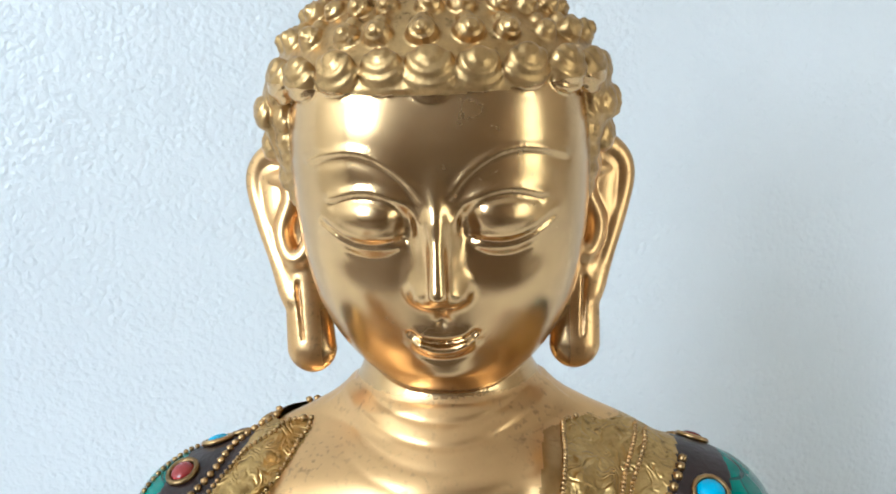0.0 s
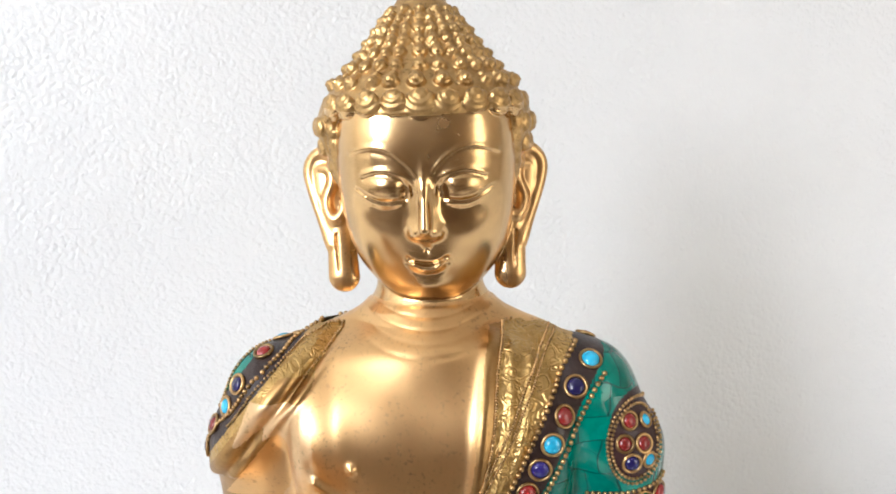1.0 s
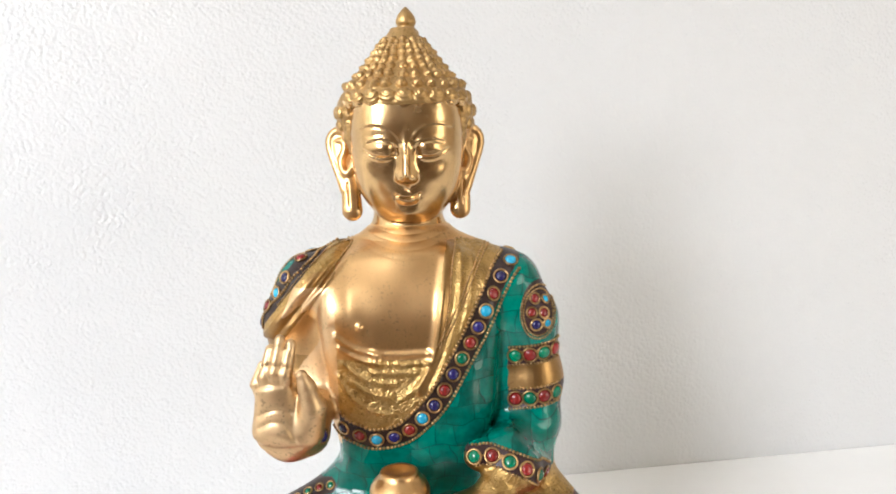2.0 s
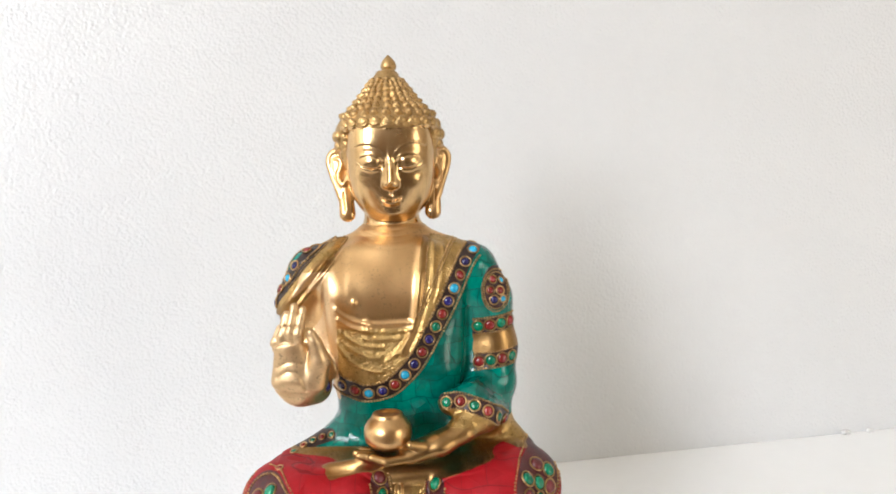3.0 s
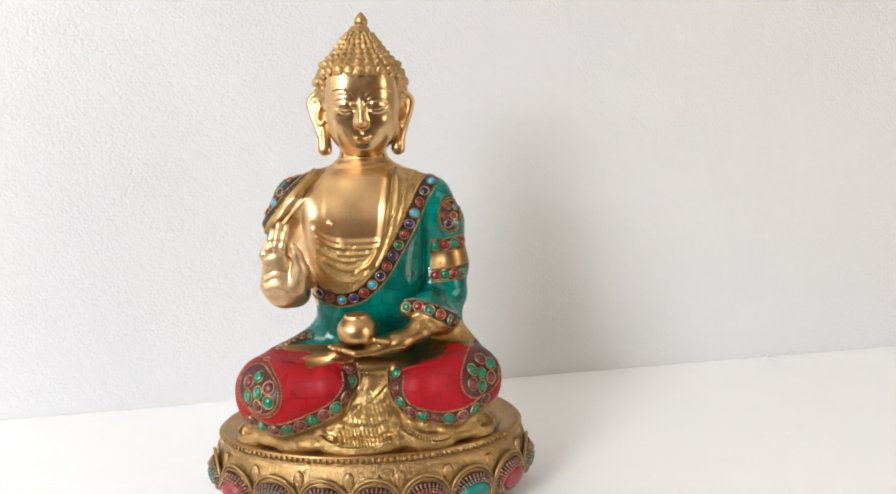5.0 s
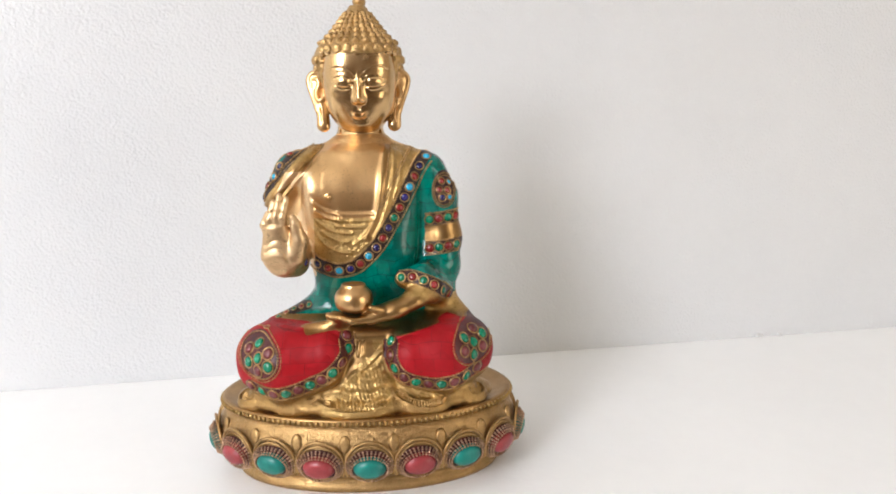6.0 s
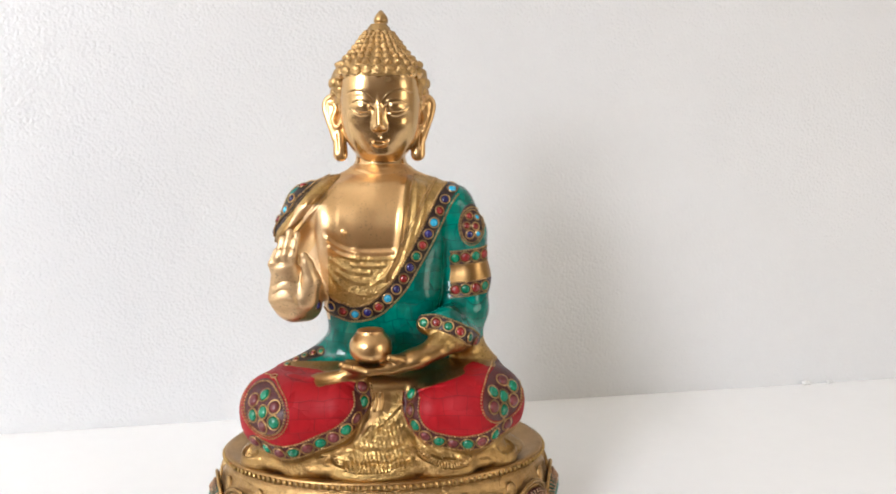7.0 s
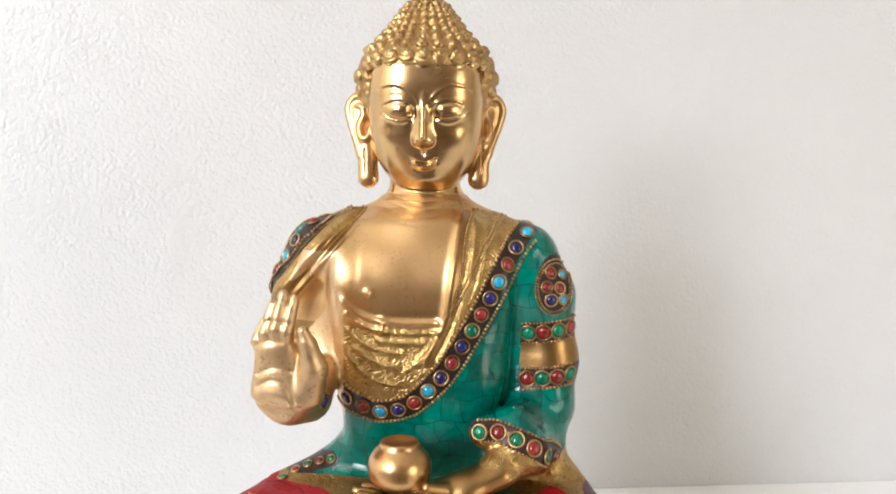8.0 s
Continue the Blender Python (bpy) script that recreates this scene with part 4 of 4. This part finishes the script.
from mathutils.bvhtree import BVHTree
body_tree = BVHTree.FromPolygons(skins[1][0].tolist(), skins[1][1].tolist())


def on_body(x, z, eye_y=-300.0, eye_z=None):
    """Where a line from the front meets the body: place and normal, in millimetres."""
    start = Vector((x, eye_y, z if eye_z is None else eye_z))
    hit, normal, _, _ = body_tree.ray_cast(start, (Vector((x, 0, z)) - start).normalized() if eye_z is not None else Vector((0, 1, 0)))
    return hit, normal


# set stones, wire rings and beaded wire, joined to the skin as small closed shells
extra_v, extra_f, extra_m = [], [], []


def shell(verts, faces, mat):
    base = len(extra_v)
    extra_v.extend(verts)
    extra_f.extend([tuple(base + i for i in f) for f in faces])
    extra_m.extend([mat] * len(faces))


def stand(place, normal):
    return Matrix.Translation(place) @ normal.to_track_quat("Z", "Y").to_matrix().to_4x4()


def dome(place, normal, r, high, mat, sides=12, rise=0.0):
    m = stand(place + normal * rise, normal)
    verts, faces = [], []
    levels = ((1.0, -0.4), (1.0, 0.15), (0.86, 0.62), (0.55, 0.9))
    for k, h in levels:
        verts += [m @ Vector((r * k * math.cos(2 * math.pi * i / sides), r * k * math.sin(2 * math.pi * i / sides), high * h)) for i in range(sides)]
    verts.append(m @ Vector((0, 0, high)))
    for j in range(len(levels) - 1):
        faces += [(j * sides + i, j * sides + (i + 1) % sides, (j + 1) * sides + (i + 1) % sides, (j + 1) * sides + i) for i in range(sides)]
    j = (len(levels) - 1) * sides
    faces += [(j + i, j + (i + 1) % sides, len(verts) - 1) for i in range(sides)]
    shell(verts, faces, mat)


def ring_wire(place, normal, r, thick, mat, sides=16, around=6, rise=0.3):
    m = stand(place + normal * rise, normal)
    verts, faces = [], []
    for i in range(sides):
        a = 2 * math.pi * i / sides
        for j in range(around):
            b = 2 * math.pi * j / around
            q = r + thick * math.cos(b)
            verts.append(m @ Vector((q * math.cos(a), q * math.sin(a), thick * math.sin(b))))
    for i in range(sides):
        for j in range(around):
            k, w = (i + 1) % sides, (j + 1) % around
            faces.append((i * around + j, k * around + j, k * around + w, i * around + w))
    shell(verts, faces, mat)


def bead(place, r, mat=M_WIRE):
    verts, faces = [place + Vector((0, 0, -r))], []
    for h, k in ((-0.5, 0.86), (0.5, 0.86)):
        verts += [place + Vector((r * k * math.cos(a), r * k * math.sin(a), r * h)) for a in (i * math.pi / 3 for i in range(6))]
    verts.append(place + Vector((0, 0, r)))
    for i in range(6):
        n = (i + 1) % 6
        faces += [(0, 1 + n, 1 + i), (1 + i, 1 + n, 7 + n, 7 + i), (7 + i, 7 + n, 13)]
    shell(verts, faces, mat)


def set_stone(x, z, r, mat, eye_z=None):
    place, normal = on_body(x, z, eye_z=eye_z)
    if place is None:
        return
    dome(place, normal, r, r * 0.62, mat)
    ring_wire(place, normal, r * 1.17, 0.44, M_WIRE)


def resample(points, gap):
    p = np.array(points, float)
    t = np.arange(len(p))
    tt = np.linspace(0, len(p) - 1, 400)
    q = np.stack([spline(t, p[:, 0])(tt), spline(t, p[:, 1])(tt)], 1)
    run = np.concatenate([[0], np.cumsum(np.hypot(*np.diff(q, axis=0).T))])
    count = max(2, round(run[-1] / gap) + 1)
    at = np.linspace(0, run[-1], count)
    return np.stack([np.interp(at, run, q[:, 0]), np.interp(at, run, q[:, 1])], 1)


def offset_line(points, off):
    p = resample(points, 1.5)
    d = np.gradient(p, axis=0)
    d /= np.hypot(d[:, 0], d[:, 1])[:, None]
    return p + off * np.stack([-d[:, 1], d[:, 0]], 1)


def beaded(points, gap=1.15, r=0.55, reach=14.0):
    before = None
    for x, z in resample(points, gap / 6):
        place, normal = on_body(x, z)
        if place is not None and (before is None or gap * 0.97 <= (place - before).length < reach):
            bead(place + normal * 0.2, r)
            before = place


def rope(points, gap=1.15, r=0.55):
    """Beads along a line through places in space, laid on the skin."""
    p = np.array(points, float)
    t = np.arange(len(p))
    before = None
    for q in zip(*(spline(t, p[:, i])(np.linspace(0, len(p) - 1, 900)) for i in range(3))):
        place, normal, _, _ = body_tree.find_nearest(Vector(q))
        if before is None or (place - before).length >= gap * 0.97:
            bead(place + normal * 0.2, r)
            before = place


def stone_near(at, r, mat):
    place, normal, _, _ = body_tree.find_nearest(Vector(at))
    dome(place, normal, r, r * 0.62, mat)
    ring_wire(place, normal, r * 1.2, 0.5, M_WIRE)


# belt of round stones across the robe
order = [M_BLUE, M_LAPIS, M_RED, M_BLUE, M_LAPIS, M_RED, M_GREEN, M_LAPIS, M_RED, M_LAPIS, M_BLUE, M_RED, M_LAPIS, M_BLUE, M_RED, M_LAPIS, M_LAPIS]
places = resample(BELT, (np.hypot(*np.diff(BELT, axis=0).T).sum()) / (len(order) - 1))
for (x, z), mat in zip(places, order):
    set_stone(x, z, 2.4, mat)
beaded(offset_line(BELT, 4.5), 1.6, 0.78)
beaded(offset_line(BELT, -4.7), 1.75, 0.88)
for off in (-10.0, -11.5):
    beaded(offset_line(BELT[:7], off), 0.75, 0.45)
stone_near((43.5, 2, 213), 2.1, M_RED)
stone_near((42.5, 8, 213), 2.0, M_LAPIS)
# sleeve hem on the raised arm
for at, mat in (((-34, 6, 215), M_RED), ((-38, 3, 214), M_LAPIS), ((-41.2, -0.9, 212), M_BLUE), ((-44.3, -8, 209.5), M_RED), ((-49, -12, 204), M_LAPIS),
                ((-53, -11, 198), M_BLUE), ((-57, -9, 191.5), M_RED), ((-60, -7, 185), M_LAPIS)):
    stone_near(at, 2.1, mat)
rope([(-24, 5, 216.6), (-28, 2, 215.6), (-31.9, 0, 214.9), (-35.1, -2.1, 212.9), (-37.7, -5.8, 211), (-40.2, -9.7, 208.8), (-48, -12, 199.8), (-54, -10, 193), (-60, -8, 186)], 1.5, 0.75)
rope([(-24, 3, 216.3), (-27.7, 1.9, 215), (-30.6, -3.5, 214.6), (-33.8, -5.5, 212.4), (-37.6, -10.1, 208.5), (-46, -13, 199), (-52, -12, 192)], 1.0, 0.45)
rope([(-23.3, 4, 216.6), (-24, -0.6, 215.8), (-25.4, -3.2, 214.3), (-26.7, -6.1, 212.5), (-28.3, -8.4, 210.1), (-32, -12, 204)], 1.0, 0.45)
rope([(-38, 6, 216), (-42, 1.5, 213.5), (-45.4, -2.2, 211.2), (-47.5, -5.3, 209.8), (-49.3, -7.7, 207.6), (-53, -9, 203), (-58, -8, 196)], 1.15, 0.55)
rope([(20, 3, 219), (19.2, -5.2, 216), (18.7, -10.3, 213.6), (17.6, -15.4, 210.9), (16.4, -22, 200), (15, -27, 188), (12.5, -28, 177)], 0.75, 0.5)
for (x, z), mat in zip(resample(LAP_HEM, 5.2), [M_RED, M_GREEN] * 5):
    set_stone(x, z, 1.5, mat)
# sleeve bands
for z, xs, mats in ((170, (44, 50, 56, 61), (M_GREEN, M_RED, M_GREEN, M_RED)), (151, (44, 50, 56, 61.5), (M_RED, M_GREEN, M_RED, M_GREEN))):
    for x, mat in zip(xs, mats):
        set_stone(x, z + BAND_TILT * (x - 50), 2.75, mat)
    for off in (4.3, -4.2):
        beaded([(x, z + off + BAND_TILT * (x - 50)) for x in (41.5, 50, 63)], 1.5, 0.7)
for i, (x, z) in enumerate(resample(CUFF, 6.6)):
    set_stone(x, z, 2.5, (M_GREEN, M_RED)[i % 2])
beaded(offset_line(CUFF, 3.6), 1.5, 0.7, reach=4.0)
beaded(offset_line(CUFF, -3.6), 1.5, 0.7, reach=4.0)
# medallion on the shoulder
for dx, dz, mat, r in ((-1.5, 6, M_RED, 2.0), (3.2, 5, M_BLUE, 1.6), (-3.0, 0.5, M_RED, 1.9), (2.2, 0, M_RED, 2.0), (-1.2, -4.6, M_LAPIS, 2.1), (3.6, -4.4, M_BLUE, 1.7)):
    set_stone(PAISLEY[0] + dx, PAISLEY[1] + dz, r, mat)
for q in (1.0, 0.86):
    beaded([(PAISLEY[0] + q * PAISLEY[2] * math.cos(a), PAISLEY[1] + q * PAISLEY[3] * math.sin(a)) for a in np.linspace(0, 2 * math.pi, 25)])
# borders and rosettes on the knees
for edge, start in ((EDGE_L, 0), (EDGE_R, 1)):
    for i, (x, z) in enumerate(resample(edge, 7.9)):
        set_stone(x, z, 3.15, (M_GARNET, M_GREEN)[(i + start) % 2])
    beaded(offset_line(edge, 4.6), 1.6, 0.72)
    beaded(offset_line(edge, -4.6), 1.6, 0.72)
for (cx, cz, r), tones in zip(ROSETTES, ("GGRGRGR", "GRGRGRG")):
    for i, tone in enumerate(tones):
        a = math.pi / 3 * i + 0.5
        far = 0.0 if i == 0 else 0.64 * r
        set_stone(cx + far * math.cos(a), cz + far * math.sin(a), 3.3, M_GREEN if tone == "G" else M_GARNET)
    beaded([(cx + 1.06 * r * math.cos(a), cz + 1.06 * r * math.sin(a)) for a in np.linspace(0, 2 * math.pi, 25)], 1.65, 0.75)
    beaded([(cx + 1.22 * r * math.cos(a), cz + 1.22 * r * math.sin(a)) for a in np.linspace(0, 2 * math.pi, 25)], 1.65, 0.62)

ev = np.array([tuple(v) for v in extra_v])
me = bpy.data.meshes.new("seated_statue")
me.from_pydata((np.concatenate([all_v, ev]) * 0.001).tolist(), [], all_f.tolist() + [tuple(len(all_v) + i for i in f) for f in extra_f])
for mat in STATUE_MATS:
    me.materials.append(mat)
me.polygons.foreach_set("material_index", np.concatenate([all_m, extra_m]).astype(np.int32))
me.polygons.foreach_set("use_smooth", np.ones(len(me.polygons), bool))
me.update()
statue = tagged(new("seated_statue", me), "seated polished brass statue in turquoise and red stone-inlaid robe", "statue")

# ---- the lotus pedestal ----
TOP_Z, STONES = 51.0, 18
ped = tagged(new("pedestal"), "oval brass lotus pedestal set with red and turquoise stones", "pedestal")


def oval(a, grow, z):
    """A point of the pedestal's outline, grown from the top rim by that many millimetres."""
    return Vector((((98.5 + grow) * math.cos(a) + 0.4) * 0.001, (63 + grow) * math.sin(a) * (1.22 if math.sin(a) > 0 else 1.0) * 0.001, z * 0.001))


def turned(name, profile, mat, label="", sides=120, close=True):
    bm = bmesh.new()
    rows = [[bm.verts.new(oval(2 * math.pi * i / sides, g, z)) for i in range(sides)] for g, z in profile]
    for p, q in zip(rows, rows[1:]):
        for i in range(sides):
            bm.faces.new((p[i], p[(i + 1) % sides], q[(i + 1) % sides], q[i]))
    if close:
        bm.faces.new(rows[0][::-1])
        bm.faces.new(rows[-1])
    bmesh.ops.recalc_face_normals(bm, faces=bm.faces)
    return mesh_object(name, bm, mat, ped, label)


turned("body", [(-14, 0.2), (-10, 0), (-9, 1.5), (-9, 5), (-11.5, 6.5), (-11.5, 9), (-9, 11), (-4, 15), (0, 20), (2.5, 26), (3, 32), (1.8, 38), (-0.5, 43), (-1.4, 47.6)], LOTUS)
turned("seat_rim", [(-2.5, 47.4), (-0.4, 47.8), (-0.2, 48.6), (-0.2, 51.0), (-0.6, 51.8), (-1.6, 52.2), (-4, 51.8), (-9, 50.5), (-16, 49.4), (-30, 49.0), (-45, 49.0)], SATIN, "satin brass seat rim")


def arc_pos(k, total):
    """The k-th of so many places evenly spaced along the oval."""
    aa = np.linspace(0, 2 * math.pi, 721)
    p = np.stack([100 * np.cos(aa), 65 * np.sin(aa) * np.where(np.sin(aa) > 0, 1.22, 1)], 1)
    run = np.concatenate([[0], np.cumsum(np.hypot(*np.diff(p, axis=0).T))])
    start = np.interp(-math.pi / 2 + 2 * math.pi, aa, run)
    return float(np.interp((start + 2.4 + k / total * run[-1]) % run[-1], run, aa))


def out_of(a):
    return Vector((math.cos(a) / 98, math.sin(a) / 63, 0)).normalized()


def small_mesh(name, verts, faces, mat):
    me = bpy.data.meshes.new(name)
    me.from_pydata([tuple(v) for v in verts], [], faces)
    me.materials.append(mat)
    for p in me.polygons:
        p.use_smooth = True
    return me


# beaded edge under the rim, one mesh of beads too small to pick apart
bv, bf = [], []
for k in range(150):
    a = arc_pos(k, 150)
    c, base = oval(a, 0.0, 49.6), len(bv)
    out = out_of(a)
    side = Vector((-out.y, out.x, 0))
    for dz, w, h in ((1.3, 0.0011, 0.0012), (0.0, 0.0012, 0.0016), (-1.6, 0.0009, 0.0008)):
        bv += [c + side * w * s + out * h * o + Vector((0, 0, dz * 0.001)) for s, o in ((-1, 0), (0, 1), (1, 0), (0, -0.6))]
    for j in (0, 4):
        bf += [tuple(base + j + i for i in (q, (q + 1) % 4, (q + 1) % 4 + 4, q + 4)) for q in range(4)]
    bf += [(base, base + 3, base + 2, base + 1), (base + 8, base + 9, base + 10, base + 11)]
trim = new("beaded_trim", small_mesh("beaded_trim", bv, bf, CHASED))
trim.parent = ped
tagged(trim, kind="stuff")


def arch_mesh(name, wide, high, thick, mat, y_push=0.0):
    """A raised horseshoe rib, open below."""
    verts, faces, n, m = [], [], 14, 6
    for i in range(n + 1):
        a = math.pi * (-0.12 + 1.24 * i / n)
        for j in range(m):
            b = 2 * math.pi * j / m
            r = 1 + thick / wide * math.cos(b)
            verts.append((wide * r * math.cos(a), -thick * math.sin(b) - y_push, high * r * math.sin(a)))
    for i in range(n):
        for j in range(m):
            w = (j + 1) % m
            faces.append((i * m + j, i * m + w, (i + 1) * m + w, (i + 1) * m + j))
    return small_mesh(name, verts, faces, mat)


def cap_mesh(name, wide, high, deep, mat, sides=20):
    verts, faces = [], []
    levels = ((1.0, -0.5), (1.0, 0.2), (0.88, 0.62), (0.6, 0.9), (0.3, 0.99))
    for k, h in levels:
        verts += [(wide * k * math.cos(2 * math.pi * i / sides), -deep * h, high * k * math.sin(2 * math.pi * i / sides)) for i in range(sides)]
    verts.append((0, -deep, 0))
    for j in range(len(levels) - 1):
        faces += [(j * sides + i, j * sides + (i + 1) % sides, (j + 1) * sides + (i + 1) % sides, (j + 1) * sides + i) for i in range(sides)]
    j = (len(levels) - 1) * sides
    faces += [(j + i, j + (i + 1) % sides, len(verts) - 1) for i in range(sides)]
    return small_mesh(name, verts, faces, mat)


def collar_mesh(name, wide, high, mat, count=34):
    """A ring of wire grains round a stone."""
    verts, faces = [], []
    for i in range(count):
        a = 2 * math.pi * i / count
        for ring, push in ((0.99, 0.0042), (1.09, 0.0030), (1.2, 0.0016), (1.3, 0.0006)):
            c = Vector((wide * ring * math.cos(a), -push, high * ring * math.sin(a)))
            base, r = len(verts), 0.00092
            verts += [c + Vector(d) * r for d in ((1, 0, 0), (-1, 0, 0), (0, 1, 0), (0, -1, 0), (0, 0, 1), (0, 0, -1))]
            faces += [tuple(base + q for q in t) for t in ((0, 4, 3), (3, 4, 1), (1, 4, 2), (2, 4, 0), (3, 5, 0), (1, 5, 3), (2, 5, 1), (0, 5, 2))]
    return small_mesh(name, verts, faces, mat)


bud = cap_mesh("petal_bud", 0.0036, 0.0058, 0.0014, LOTUS, 14)
petal_parts = [arch_mesh("petal", 0.0152, 0.0166, 0.0011, LOTUS), arch_mesh("petal_rib", 0.0134, 0.0142, 0.0007, LOTUS, 0.0002)]
caps = {"red": cap_mesh("red_stone", 0.0101, 0.0071, 0.0046, PINKRED), "teal": cap_mesh("teal_stone", 0.0101, 0.0071, 0.0046, TEAL)}
grains = collar_mesh("wire_collar", 0.0113, 0.0087, COLLAR)
bezel = cap_mesh("bezel", 0.0140, 0.0108, 0.0012, MAROON)
for k in range(STONES):
    a = arc_pos(k, STONES)
    out = out_of(a)
    turn = math.degrees(math.atan2(out.y, out.x)) + 90
    for me_, grow, z in ((petal_parts[0], 2.6, 23.2), (petal_parts[1], 2.9, 23.2)):
        p = new("petal", me_)
        p.parent = ped
        p.matrix_world = Matrix.Translation(oval(a, grow, z)) @ pose(0, 0, 0, 8, 0, turn)
    half = arc_pos(k + 0.5, STONES)
    tip = new("petal", bud)
    tip.parent = ped
    tip.matrix_world = Matrix.Translation(oval(half, 1.7, 37.0)) @ pose(0, 0, 0, -6, 0, math.degrees(math.atan2(out_of(half).y, out_of(half).x)) + 90)
    colour = "teal" if k % 2 == 0 else "red"
    stone = tagged(new("stone", caps[colour]), "domed turquoise cabochon" if colour == "teal" else "domed red coral cabochon")
    stone.parent = ped
    stone.matrix_world = Matrix.Translation(oval(a, 5.2, 23.4)) @ pose(0, 0, 0, 16, 0, turn)
    for name, mesh, grow, z in (("bezel", bezel, 2.2, 24.4),):
        b = new(name, mesh)
        b.parent = stone
        b.matrix_parent_inverse = stone.matrix_world.inverted()
        b.matrix_world = Matrix.Translation(oval(a, grow, z)) @ pose(0, 0, 0, 16, 0, turn)
    g = new("wire_collar", grains)
    g.parent = stone
    g.matrix_parent_inverse = stone.matrix_world.inverted()
    g.matrix_world = Matrix.Translation(oval(a, 2.9, 23.9)) @ pose(0, 0, 0, 16, 0, turn)

# crumbs at the foot of the wall
for x, s in ((0.404, 0.0038), (0.409, 0.0028), (0.430, 0.003), (0.434, 0.0022), (0.581, 0.004)):
    bm = bmesh.new()
    bmesh.ops.create_icosphere(bm, subdivisions=2, radius=s)
    for v in bm.verts:
        v.co *= 0.8 + 0.4 * noise.noise(v.co * 300 + Vector((x * 90, 0, 0)))
        v.co.z *= 0.8
    crumb = tagged(mesh_object("crumb", bm, CRUMB), "small pale crumb of plaster lying on the white table", "crumb", "crumbs by the wall")
    crumb.location = (x, wall_y(x) - s - 0.001, s * 0.7)
